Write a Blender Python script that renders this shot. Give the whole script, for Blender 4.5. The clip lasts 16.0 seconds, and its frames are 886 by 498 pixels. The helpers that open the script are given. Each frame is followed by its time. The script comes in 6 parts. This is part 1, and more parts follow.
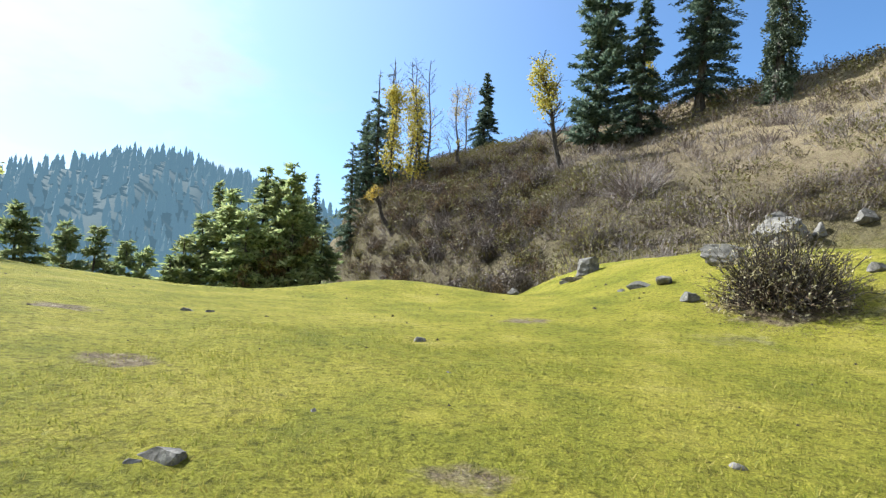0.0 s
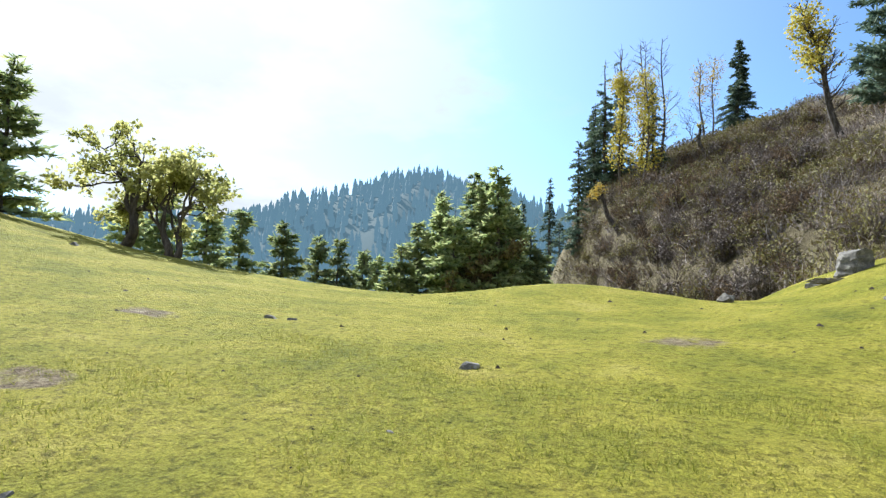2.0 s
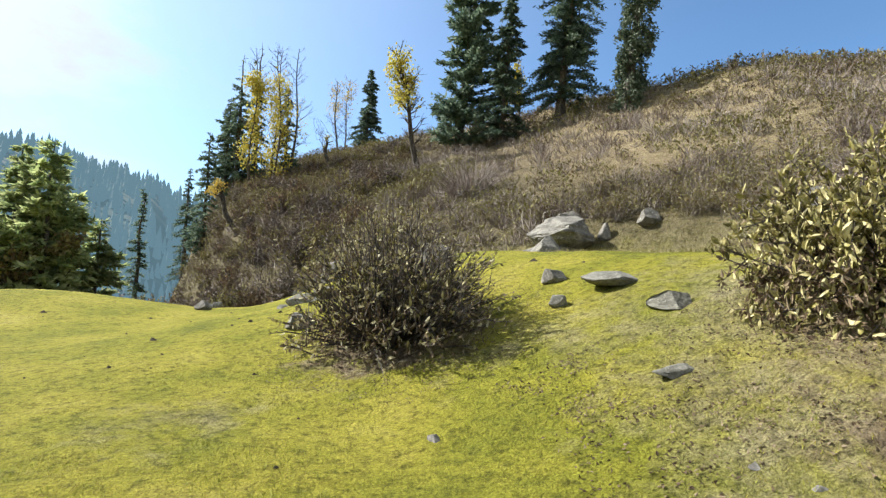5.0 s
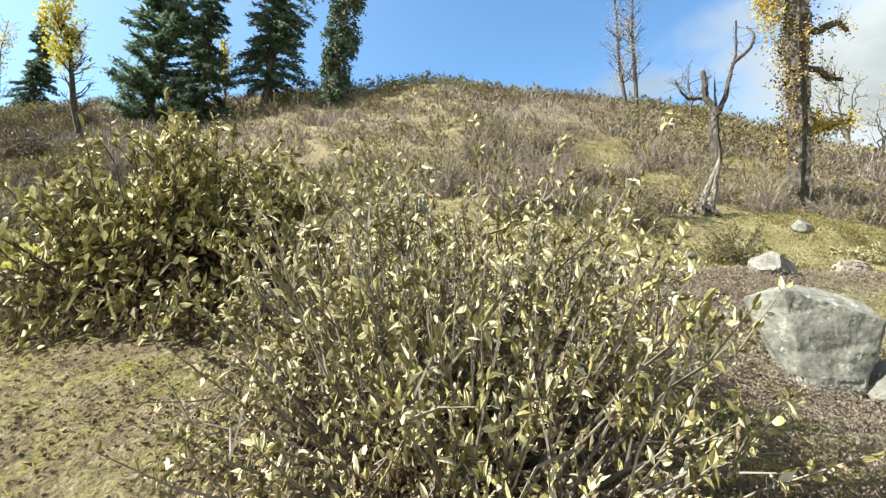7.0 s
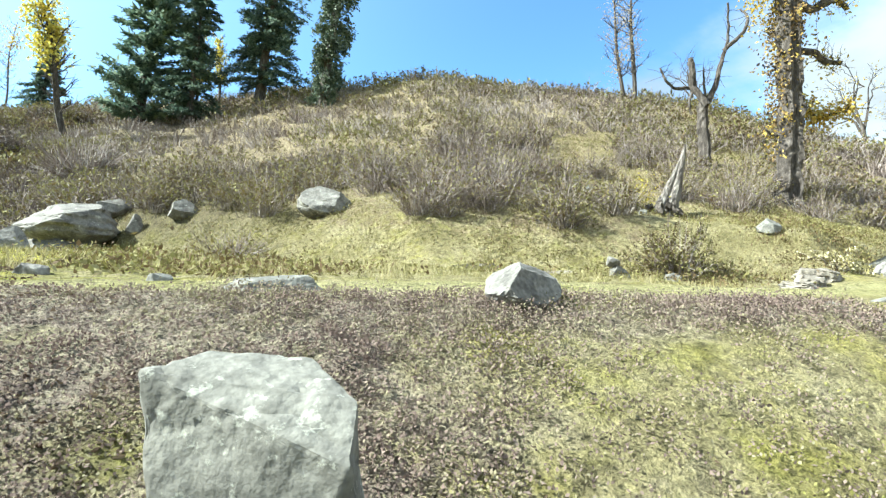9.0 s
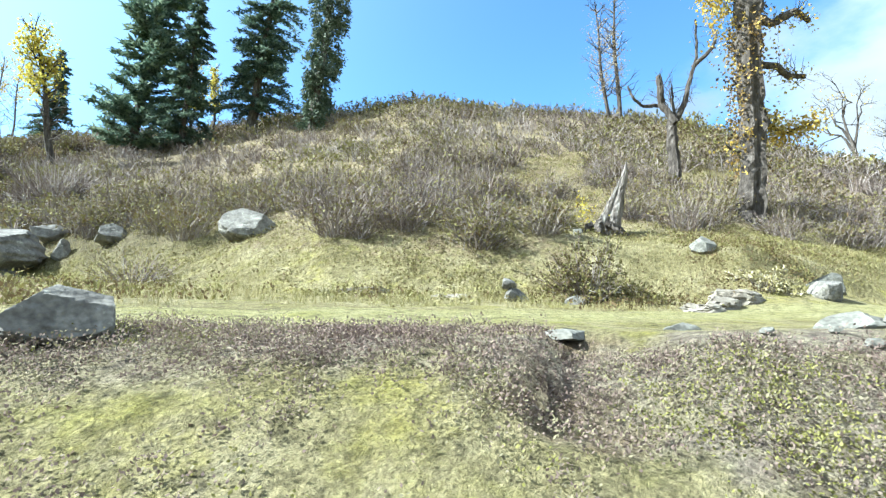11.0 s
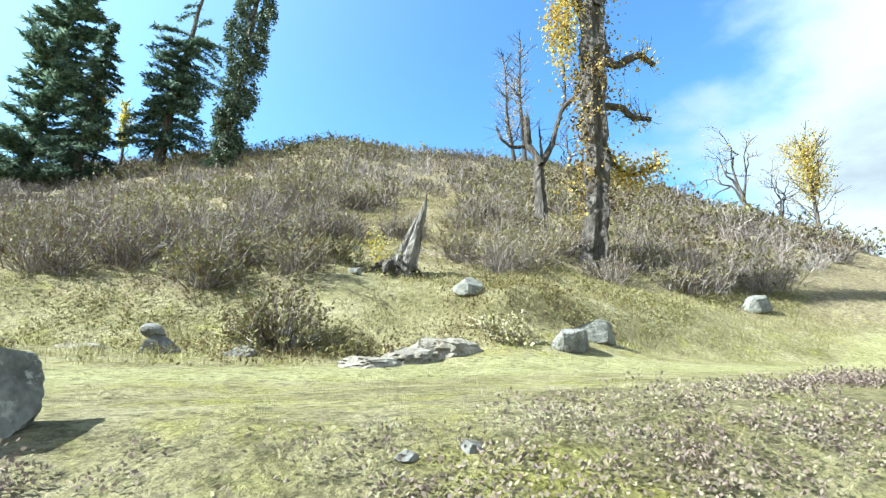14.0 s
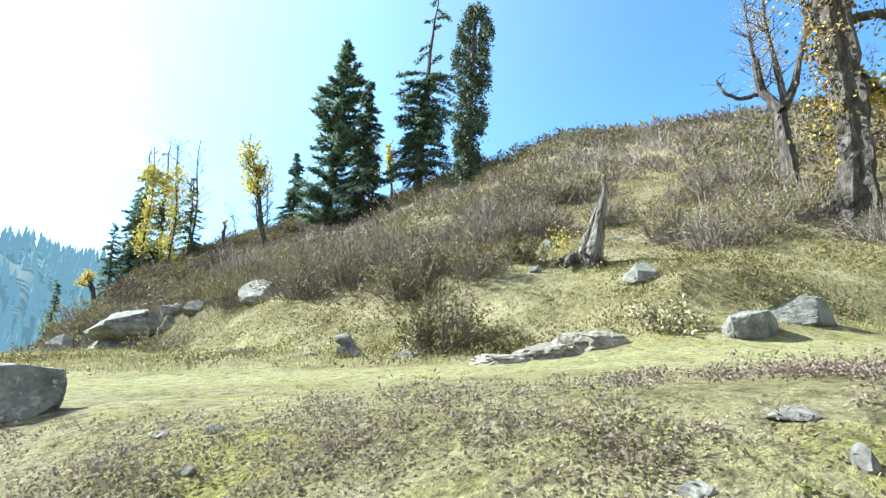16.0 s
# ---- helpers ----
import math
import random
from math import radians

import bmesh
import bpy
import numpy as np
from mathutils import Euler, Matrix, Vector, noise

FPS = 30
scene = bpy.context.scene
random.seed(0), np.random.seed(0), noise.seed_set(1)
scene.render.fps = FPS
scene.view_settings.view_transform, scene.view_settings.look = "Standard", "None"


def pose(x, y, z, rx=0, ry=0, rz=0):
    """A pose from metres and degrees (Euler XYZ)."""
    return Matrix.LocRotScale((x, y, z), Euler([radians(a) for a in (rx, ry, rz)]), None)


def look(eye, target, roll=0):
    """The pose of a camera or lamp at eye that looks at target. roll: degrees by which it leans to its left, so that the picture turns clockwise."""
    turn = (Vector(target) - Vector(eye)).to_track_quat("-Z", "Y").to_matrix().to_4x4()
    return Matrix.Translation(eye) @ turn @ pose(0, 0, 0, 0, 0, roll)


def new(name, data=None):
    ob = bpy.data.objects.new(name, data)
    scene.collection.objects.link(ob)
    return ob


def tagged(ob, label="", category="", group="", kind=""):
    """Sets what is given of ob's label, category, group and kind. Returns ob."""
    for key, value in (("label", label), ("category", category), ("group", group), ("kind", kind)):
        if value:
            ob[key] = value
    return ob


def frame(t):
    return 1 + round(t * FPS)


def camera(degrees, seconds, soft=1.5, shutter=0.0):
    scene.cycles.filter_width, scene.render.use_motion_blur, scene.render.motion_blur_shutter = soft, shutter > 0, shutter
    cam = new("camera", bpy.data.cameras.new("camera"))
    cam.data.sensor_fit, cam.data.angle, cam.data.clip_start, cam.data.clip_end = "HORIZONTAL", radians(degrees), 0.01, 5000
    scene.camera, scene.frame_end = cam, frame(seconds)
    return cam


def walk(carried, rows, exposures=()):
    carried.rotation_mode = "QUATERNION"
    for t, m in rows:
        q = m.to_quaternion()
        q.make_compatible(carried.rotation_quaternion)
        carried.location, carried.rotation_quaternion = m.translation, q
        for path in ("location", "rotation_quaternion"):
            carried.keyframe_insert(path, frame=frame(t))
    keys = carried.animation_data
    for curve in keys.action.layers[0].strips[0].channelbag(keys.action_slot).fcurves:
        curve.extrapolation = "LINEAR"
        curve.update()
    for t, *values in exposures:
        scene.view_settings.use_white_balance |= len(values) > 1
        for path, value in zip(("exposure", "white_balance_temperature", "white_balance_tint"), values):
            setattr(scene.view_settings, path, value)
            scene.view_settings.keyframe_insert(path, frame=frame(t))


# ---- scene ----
cam = camera(80.72, 16.0, soft=1.35)
PATH = [
    (0.0, -0.000, 0.000, 1.400, 95.00, -1.59, -0.11),
    (0.5, 0.612, 1.104, 1.364, 95.17, -1.64, -9.00),
    (1.0, 1.010, 1.799, 1.543, 94.11, -2.38, 4.11),
    (1.5, 1.524, 2.388, 1.619, 94.33, -1.40, 17.84),
    (2.0, 2.251, 2.997, 1.528, 94.73, -1.70, 26.31),
    (2.5, 3.188, 3.061, 1.630, 95.02, -2.01, 29.52),
    (3.0, 4.515, 2.928, 1.696, 95.14, -2.05, 30.12),
    (3.2, 4.947, 2.944, 1.694, 95.22, -2.09, 30.15),
    (5.3, 7.823, 4.577, 1.935, 95.85, -1.29, -17.59),
    (5.5, 8.298, 4.461, 1.951, 95.95, -1.16, -21.70),
    (6.0, 9.352, 3.910, 1.898, 95.79, -0.59, -30.39),
    (6.5, 10.194, 3.221, 1.956, 95.44, -0.04, -36.46),
    (7.0, 11.308, 3.285, 2.055, 95.40, 0.25, -38.26),
    (7.5, 12.265, 3.317, 2.125, 95.41, 0.17, -38.39),
    (8.0, 13.223, 3.262, 2.200, 95.46, 0.15, -37.69),
    (8.5, 14.201, 3.181, 2.254, 95.49, -0.01, -36.69),
    (9.0, 15.122, 3.023, 2.296, 95.56, -0.24, -36.07),
    (9.2, 15.458, 2.943, 2.310, 95.51, -0.08, -36.01),
    (11.3, 17.816, 1.863, 2.337, 99.46, 0.34, -34.57),
    (11.5, 17.990, 1.721, 2.328, 100.45, 0.42, -34.68),
    (12.0, 19.206, 1.740, 2.316, 102.00, 0.09, -35.63),
    (12.5, 20.262, 1.587, 2.362, 102.89, 0.29, -36.16),
    (13.0, 21.191, 1.184, 2.412, 103.39, 0.04, -37.53),
    (13.5, 22.003, 0.789, 2.433, 103.14, -0.02, -38.58),
    (14.0, 22.755, 0.616, 2.471, 103.22, 0.22, -39.43),
    (14.5, 23.277, 0.237, 2.422, 103.03, 0.41, -39.07),
    (15.0, 23.743, -0.082, 2.457, 102.91, 1.11, -34.60),
    (15.5, 24.160, -0.270, 2.428, 103.11, 1.81, -20.98),
    (16.0, 24.573, -0.659, 2.459, 103.14, 1.74, -9.90),
]
# the clip's camera brightens as it turns from the sun
EXPOSURES = [(0.0, 1.26, 5950, 8), (1.2, 1.34, 5900, 8), (3.2, 1.2, 5850, 8), (5.3, 1.28, 6500, 7), (7.0, 1.72, 6500, 2), (8.5, 2.04, 6050, -3), (11.5, 2.06, 5550, -2), (14.5, 2.03, 5600, -4), (16.0, 1.98, 5620, -2)]
walk(cam, [(t, pose(x, y, z, rx, ry, rz)) for t, x, y, z, rx, ry, rz in PATH], EXPOSURES)

SUN_AZ, SUN_EL = radians(-61), radians(42)
SUN_DIR = Vector((math.sin(SUN_AZ) * math.cos(SUN_EL), math.cos(SUN_AZ) * math.cos(SUN_EL), math.sin(SUN_EL)))
sun = new("sun", bpy.data.lights.new("sun", "SUN"))
sun.data.energy, sun.data.angle, sun.data.color = 5.0, radians(0.6), (1.0, 0.95, 0.86)
sun.matrix_world = look(SUN_DIR * 100, (0, 0, 0))


def sky_world():
    world = bpy.data.worlds.new("sky")
    world.use_nodes = True
    scene.world = world
    nt = world.node_tree
    nt.nodes.clear()
    N, L = nt.nodes.new, nt.links.new

    def math_node(op, a, b=None, clamp=False):
        n = N("ShaderNodeMath")
        n.operation, n.use_clamp = op, clamp
        for i, v in enumerate((a, b)):
            if v is None:
                continue
            if isinstance(v, (int, float)):
                n.inputs[i].default_value = v
            else:
                L(v, n.inputs[i])
        return n.outputs[0]

    sky = N("ShaderNodeTexSky")
    sky.sky_type, sky.sun_disc = "NISHITA", False
    sky.sun_elevation, sky.sun_rotation = SUN_EL, SUN_AZ
    sky.altitude, sky.air_density, sky.dust_density, sky.ozone_density = 800, 1.0, 0.6, 2.2
    coord = N("ShaderNodeTexCoord").outputs["Generated"]
    sep = N("ShaderNodeSeparateXYZ")
    L(coord, sep.inputs[0])
    dot = N("ShaderNodeVectorMath")
    dot.operation = "DOT_PRODUCT"
    L(coord, dot.inputs[0])
    dot.inputs[1].default_value = SUN_DIR
    facing = math_node("MAXIMUM", dot.outputs["Value"], 0.0)
    halo = math_node("ADD", math_node("MULTIPLY", math_node("POWER", facing, 2.6), 0.25), math_node("MULTIPLY", math_node("POWER", facing, 26.0), 0.10))
    # cloud layer
    up = math_node("ADD", math_node("MAXIMUM", sep.outputs[2], 0.0), 0.16)
    flat = N("ShaderNodeCombineXYZ")
    L(math_node("DIVIDE", sep.outputs[0], up), flat.inputs[0])
    L(math_node("DIVIDE", sep.outputs[1], up), flat.inputs[1])
    noise_a = N("ShaderNodeTexNoise")
    noise_a.inputs["Scale"].default_value, noise_a.inputs["Detail"].default_value, noise_a.inputs["Roughness"].default_value = 0.75, 9.0, 0.56
    L(flat.outputs[0], noise_a.inputs["Vector"])
    # more cover to the east and to the north-west, clear overhead to the north-east
    clear = N("ShaderNodeVectorMath")
    clear.operation = "DOT_PRODUCT"
    L(coord, clear.inputs[0])
    clear.inputs[1].default_value = Vector((0.50, 0.80, 0.33))
    cover = math_node("SUBTRACT", noise_a.outputs[0], math_node("MULTIPLY", math_node("POWER", math_node("MAXIMUM", clear.outputs["Value"], 0.0), 3.0), 0.34))
    east = N("ShaderNodeVectorMath")
    east.operation = "DOT_PRODUCT"
    L(coord, east.inputs[0])
    east.inputs[1].default_value = Vector((0.93, -0.05, 0.36))
    cover = math_node("ADD", cover, math_node("MULTIPLY", math_node("POWER", math_node("MAXIMUM", east.outputs["Value"], 0.0), 4.0), 0.17))
    cloud = N("ShaderNodeMapRange")
    cloud.inputs[1].default_value, cloud.inputs[2].default_value = 0.36, 0.53
    cloud.interpolation_type = "SMOOTHSTEP"
    L(cover, cloud.inputs[0])
    shade = N("ShaderNodeMapRange")
    shade.inputs[1].default_value, shade.inputs[2].default_value, shade.inputs[3].default_value, shade.inputs[4].default_value = 0.40, 0.60, 0.36, 0.19
    L(noise_a.outputs[0], shade.inputs[0])
    tint = N("ShaderNodeVectorMath")
    tint.operation = "SCALE"
    tint.inputs[0].default_value = (0.96, 1.0, 1.05)
    L(shade.outputs[0], tint.inputs["Scale"])
    scaled = N("ShaderNodeVectorMath")
    scaled.operation = "MULTIPLY"
    scaled.inputs[1].default_value = (0.84 * SKY_STRENGTH, 1.02 * SKY_STRENGTH, 1.12 * SKY_STRENGTH)
    L(sky.outputs[0], scaled.inputs[0])
    mix = N("ShaderNodeMix")
    mix.data_type = "VECTOR"
    L(cloud.outputs[0], mix.inputs["Factor"])
    L(scaled.outputs[0], mix.inputs[4])
    L(tint.outputs[0], mix.inputs[5])
    glow = N("ShaderNodeVectorMath")
    glow.operation = "SCALE"
    glow.inputs[0].default_value = (1.0, 0.99, 0.95)
    L(halo, glow.inputs["Scale"])
    add = N("ShaderNodeVectorMath")
    L(mix.outputs[1], add.inputs[0])
    L(glow.outputs[0], add.inputs[1])
    bg = N("ShaderNodeBackground")
    L(add.outputs[0], bg.inputs[0])
    out = N("ShaderNodeOutputWorld")
    L(bg.outputs[0], out.inputs[0])


SKY_STRENGTH = 0.08
sky_world()


# ---- materials ----
def material(name, colors, scale=4.0, detail=6.0, rough=0.85, bump=0.3, bump_scale=None, fine=None, rand=0.0, trans=0.0, island=False, spec=0.3, stretch=(1, 1, 1), patch=None, crack=0.0):
    """A surface of two to four mixed tones: a broad noise, a fine grain, relief; rand varies it from object to object."""
    m = bpy.data.materials.new(name)
    m.use_nodes = True
    nt = m.node_tree
    N, L = nt.nodes.new, nt.links.new
    bsdf = nt.nodes["Principled BSDF"]
    bsdf.inputs["Roughness"].default_value = rough
    bsdf.inputs["Specular IOR Level"].default_value = spec
    coord = N("ShaderNodeTexCoord")
    mapping = N("ShaderNodeMapping")
    mapping.inputs["Scale"].default_value = stretch
    L(coord.outputs["Object"], mapping.inputs[0])
    n1 = N("ShaderNodeTexNoise")
    n1.inputs["Scale"].default_value, n1.inputs["Detail"].default_value, n1.inputs["Roughness"].default_value = scale, detail, 0.62
    L(mapping.outputs[0], n1.inputs["Vector"])
    ramp = N("ShaderNodeValToRGB")
    els = ramp.color_ramp.elements
    lo, hi = 0.32, 0.68
    for i, c in enumerate(colors):
        p = lo + (hi - lo) * i / max(1, len(colors) - 1)
        e = els[i] if i < 2 else els.new(p)
        e.position, e.color = p, (*c, 1)
    fac = n1.outputs[0]
    if island:
        geo = N("ShaderNodeNewGeometry")
        mixf = N("ShaderNodeMath")
        mixf.operation = "MULTIPLY_ADD"
        L(geo.outputs["Random Per Island"], mixf.inputs[0])
        mixf.inputs[1].default_value = 0.44
        sub = N("ShaderNodeMath")
        sub.operation = "SUBTRACT"
        L(n1.outputs[0], sub.inputs[0])
        sub.inputs[1].default_value = 0.22
        L(sub.outputs[0], mixf.inputs[2])
        fac = mixf.outputs[0]
    L(fac, ramp.inputs[0])
    color = ramp.outputs[0]
    if fine:
        n2 = N("ShaderNodeTexNoise")
        n2.inputs["Scale"].default_value, n2.inputs["Detail"].default_value = fine[0], 4.0
        L(mapping.outputs[0], n2.inputs["Vector"])
        mr = N("ShaderNodeMapRange")
        mr.inputs[1].default_value, mr.inputs[2].default_value, mr.inputs[3].default_value, mr.inputs[4].default_value = 0.3, 0.7, 1 - fine[1], 1 + fine[1]
        L(n2.outputs[0], mr.inputs[0])
        sc = N("ShaderNodeVectorMath")
        sc.operation = "SCALE"
        L(color, sc.inputs[0])
        L(mr.outputs[0], sc.inputs["Scale"])
        color = sc.outputs[0]
    if patch:
        n3 = N("ShaderNodeTexNoise")
        n3.inputs["Scale"].default_value, n3.inputs["Detail"].default_value, n3.inputs["Roughness"].default_value = patch[0], 8.0, 0.7
        L(mapping.outputs[0], n3.inputs["Vector"])
        mr3 = N("ShaderNodeMapRange")
        mr3.inputs[1].default_value, mr3.inputs[2].default_value = patch[1], patch[1] + 0.06
        L(n3.outputs[0], mr3.inputs[0])
        mx = N("ShaderNodeMix")
        mx.data_type = "RGBA"
        L(mr3.outputs[0], mx.inputs["Factor"])
        L(color, mx.inputs[6])
        mx.inputs[7].default_value = (*patch[2], 1)
        color = mx.outputs[2]
    crack_out = None
    if crack:
        warp = N("ShaderNodeTexNoise")
        warp.inputs["Scale"].default_value, warp.inputs["Detail"].default_value = crack * 1.7, 5.0
        L(mapping.outputs[0], warp.inputs["Vector"])
        mixv = N("ShaderNodeVectorMath")
        mixv.operation = "MULTIPLY_ADD"
        L(warp.outputs["Color"], mixv.inputs[0])
        mixv.inputs[1].default_value = (0.7 / crack,) * 3
        L(mapping.outputs[0], mixv.inputs[2])
        vor = N("ShaderNodeTexVoronoi")
        vor.feature = "DISTANCE_TO_EDGE"
        vor.inputs["Scale"].default_value = crack
        L(mixv.outputs[0], vor.inputs["Vector"])
        cr = N("ShaderNodeMapRange")
        cr.inputs[1].default_value, cr.inputs[2].default_value, cr.inputs[3].default_value, cr.inputs[4].default_value = 0.0, 0.014, 0.72, 1.0
        L(vor.outputs["Distance"], cr.inputs[0])
        sc3 = N("ShaderNodeVectorMath")
        sc3.operation = "SCALE"
        L(color, sc3.inputs[0])
        L(cr.outputs[0], sc3.inputs["Scale"])
        color, crack_out = sc3.outputs[0], cr.outputs[0]
    if rand:
        info = N("ShaderNodeObjectInfo")
        mr2 = N("ShaderNodeMapRange")
        mr2.inputs[3].default_value, mr2.inputs[4].default_value = 1 - rand, 1 + rand
        L(info.outputs["Random"], mr2.inputs[0])
        sc2 = N("ShaderNodeVectorMath")
        sc2.operation = "SCALE"
        L(color, sc2.inputs[0])
        L(mr2.outputs[0], sc2.inputs["Scale"])
        color = sc2.outputs[0]
    L(color, bsdf.inputs["Base Color"])
    if bump:
        nb = N("ShaderNodeTexNoise")
        nb.inputs["Scale"].default_value, nb.inputs["Detail"].default_value = bump_scale or scale * 6, 8.0
        L(mapping.outputs[0], nb.inputs["Vector"])
        bp = N("ShaderNodeBump")
        bp.inputs["Strength"].default_value, bp.inputs["Distance"].default_value = bump, 0.05
        if crack_out is not None:
            both = N("ShaderNodeMath")
            both.operation = "ADD"
            L(nb.outputs[0], both.inputs[0])
            L(crack_out, both.inputs[1])
            L(both.outputs[0], bp.inputs["Height"])
        else:
            L(nb.outputs[0], bp.inputs["Height"])
        L(bp.outputs[0], bsdf.inputs["Normal"])
    if trans:
        tr = N("ShaderNodeBsdfTranslucent")
        L(color, tr.inputs[0])
        ms = N("ShaderNodeMixShader")
        ms.inputs[0].default_value = trans
        L(bsdf.outputs[0], ms.inputs[1])
        L(tr.outputs[0], ms.inputs[2])
        L(ms.outputs[0], nt.nodes["Material Output"].inputs[0])
    return m


M = {}
M["rock"] = material("grey_rock", [(0.075, 0.07, 0.064), (0.155, 0.147, 0.133), (0.25, 0.24, 0.215)], 3.6, 10, 0.9, 0.45, 14, fine=(30, 0.3), rand=0.16, patch=(6.0, 0.60, (0.38, 0.375, 0.33)))
M["pale_rock"] = material("pale_rock", [(0.09, 0.087, 0.076), (0.152, 0.148, 0.13), (0.205, 0.20, 0.175)], 4.5, 10, 0.9, 0.35, 16, fine=(34, 0.25), rand=0.10, patch=(13.0, 0.575, (0.29, 0.29, 0.25)))
M["bark"] = material("grey_brown_bark", [(0.03, 0.025, 0.021), (0.07, 0.059, 0.051), (0.145, 0.128, 0.115)], 3.0, 8, 0.95, 0.9, 10, fine=(25, 0.3), stretch=(2.2, 2.2, 0.5), rand=0.15)
M["dead_wood"] = material("weathered_wood", [(0.05, 0.042, 0.037), (0.16, 0.14, 0.125), (0.34, 0.315, 0.285)], 3.0, 8, 0.9, 0.9, 9, fine=(20, 0.3), stretch=(3, 3, 0.4))
M["twig"] = material("grey_twigs", [(0.14, 0.115, 0.095), (0.27, 0.235, 0.20)], 6.0, 3, 0.9, 0.0, rand=0.2)
M["heath_twig"] = material("mauve_grey_twigs", [(0.115, 0.086, 0.073), (0.20, 0.163, 0.146), (0.30, 0.268, 0.25)], 0.14, 6, 0.9, 0.0, rand=0.12, island=True)
M["conifer"] = material("dark_conifer_needles", [(0.055, 0.09, 0.065), (0.105, 0.155, 0.115), (0.19, 0.24, 0.175)], 0.5, 4, 0.8, 0.0, rand=0.15, trans=0.32, island=True)
M["pine"] = material("green_pine_needles", [(0.17, 0.23, 0.10), (0.30, 0.36, 0.16), (0.44, 0.47, 0.23)], 0.5, 4, 0.8, 0.0, rand=0.2, trans=0.5, island=True)
M["knoll_needles"] = material("yellow_green_needles", [(0.26, 0.28, 0.09), (0.40, 0.41, 0.15), (0.54, 0.52, 0.22)], 0.6, 4, 0.8, 0.0, trans=0.6, island=True)
M["ivy"] = material("ivy_leaves", [(0.04, 0.065, 0.04), (0.08, 0.11, 0.07), (0.15, 0.18, 0.12)], 0.7, 4, 0.6, 0.0, trans=0.15, island=True)
M["yellow_leaf"] = material("yellow_autumn_leaves", [(0.40, 0.31, 0.05), (0.52, 0.44, 0.07), (0.47, 0.45, 0.12)], 0.8, 4, 0.7, 0.0, trans=0.45, island=True, rand=0.1)
M["orange_leaf"] = material("golden_autumn_leaves", [(0.38, 0.25, 0.04), (0.50, 0.37, 0.07), (0.44, 0.38, 0.13)], 0.8, 4, 0.7, 0.0, trans=0.4, island=True)
M["bush_leaf"] = material("pale_olive_leathery_leaves", [(0.12, 0.105, 0.04), (0.30, 0.265, 0.11), (0.55, 0.50, 0.34)], 9.0, 5, 0.6, 0.0, trans=0.16, island=True, spec=0.25, rand=0.08)
M["dark_bush_leaf"] = material("olive_brown_leathery_leaves", [(0.09, 0.08, 0.028), (0.24, 0.215, 0.065), (0.54, 0.48, 0.26)], 9.0, 5, 0.55, 0.0, trans=0.16, island=True, spec=0.3)
M["dry_leaf"] = material("dry_brown_leaves", [(0.08, 0.055, 0.037), (0.155, 0.115, 0.077), (0.24, 0.19, 0.13)], 1.5, 4, 0.85, 0.0, trans=0.15, island=True, spec=0.1)
M["shrub_leaf"] = material("dull_shrub_leaves", [(0.13, 0.09, 0.045), (0.165, 0.14, 0.055), (0.205, 0.195, 0.065), (0.255, 0.235, 0.11)], 0.16, 6, 0.75, 0.0, trans=0.2, island=True, rand=0.25, spec=0.2)
M["pale_leaf"] = material("pale_withered_leaves", [(0.30, 0.21, 0.15), (0.42, 0.32, 0.20), (0.50, 0.42, 0.24)], 0.8, 4, 0.8, 0.0, trans=0.35, island=True)
M["brown_shrub_leaf"] = material("red_brown_shrub_leaves", [(0.09, 0.06, 0.04), (0.16, 0.11, 0.07), (0.24, 0.175, 0.10)], 0.3, 5, 0.8, 0.0, trans=0.2, island=True, rand=0.2, spec=0.15)
M["rusty_leaf"] = material("rusty_climber_leaves", [(0.05, 0.04, 0.025), (0.14, 0.09, 0.04), (0.30, 0.20, 0.07), (0.42, 0.32, 0.08)], 1.6, 5, 0.75, 0.0, trans=0.25, island=True)
M["green_leaf"] = material("fresh_green_leaves", [(0.06, 0.12, 0.035), (0.11, 0.19, 0.06)], 2.0, 4, 0.5, 0.0, trans=0.25, island=True)
M["creeper"] = material("brown_mauve_leaves", [(0.145, 0.106, 0.092), (0.18, 0.135, 0.117), (0.215, 0.168, 0.142), (0.23, 0.21, 0.13)], 1.2, 6, 0.9, 0.0, trans=0.2, island=True, spec=0.1)
M["moss_leaf"] = material("yellow_green_small_leaves", [(0.12, 0.12, 0.036), (0.19, 0.187, 0.056), (0.255, 0.24, 0.09)], 1.2, 6, 0.9, 0.0, trans=0.25, island=True, spec=0.1)
M["dung"] = material("dark_crumbs", [(0.03, 0.024, 0.018), (0.07, 0.055, 0.04)], 8.0, 4, 1.0, 0.3)
M["soil"] = material("bare_earth", [(0.12, 0.10, 0.08), (0.20, 0.178, 0.145), (0.30, 0.275, 0.23)], 3.0, 9, 1.0, 0.9, 12, fine=(30, 0.3))
M["straw"] = material("dry_straw", [(0.16, 0.15, 0.05), (0.265, 0.23, 0.10), (0.36, 0.32, 0.18)], 0.5, 4, 0.8, 0.0, trans=0.3, island=True)
M["grass_blade"] = material("short_grass_blades", [(0.16, 0.18, 0.022), (0.25, 0.26, 0.035), (0.36, 0.31, 0.07)], 0.9, 4, 0.7, 0.0, trans=0.35, island=True)


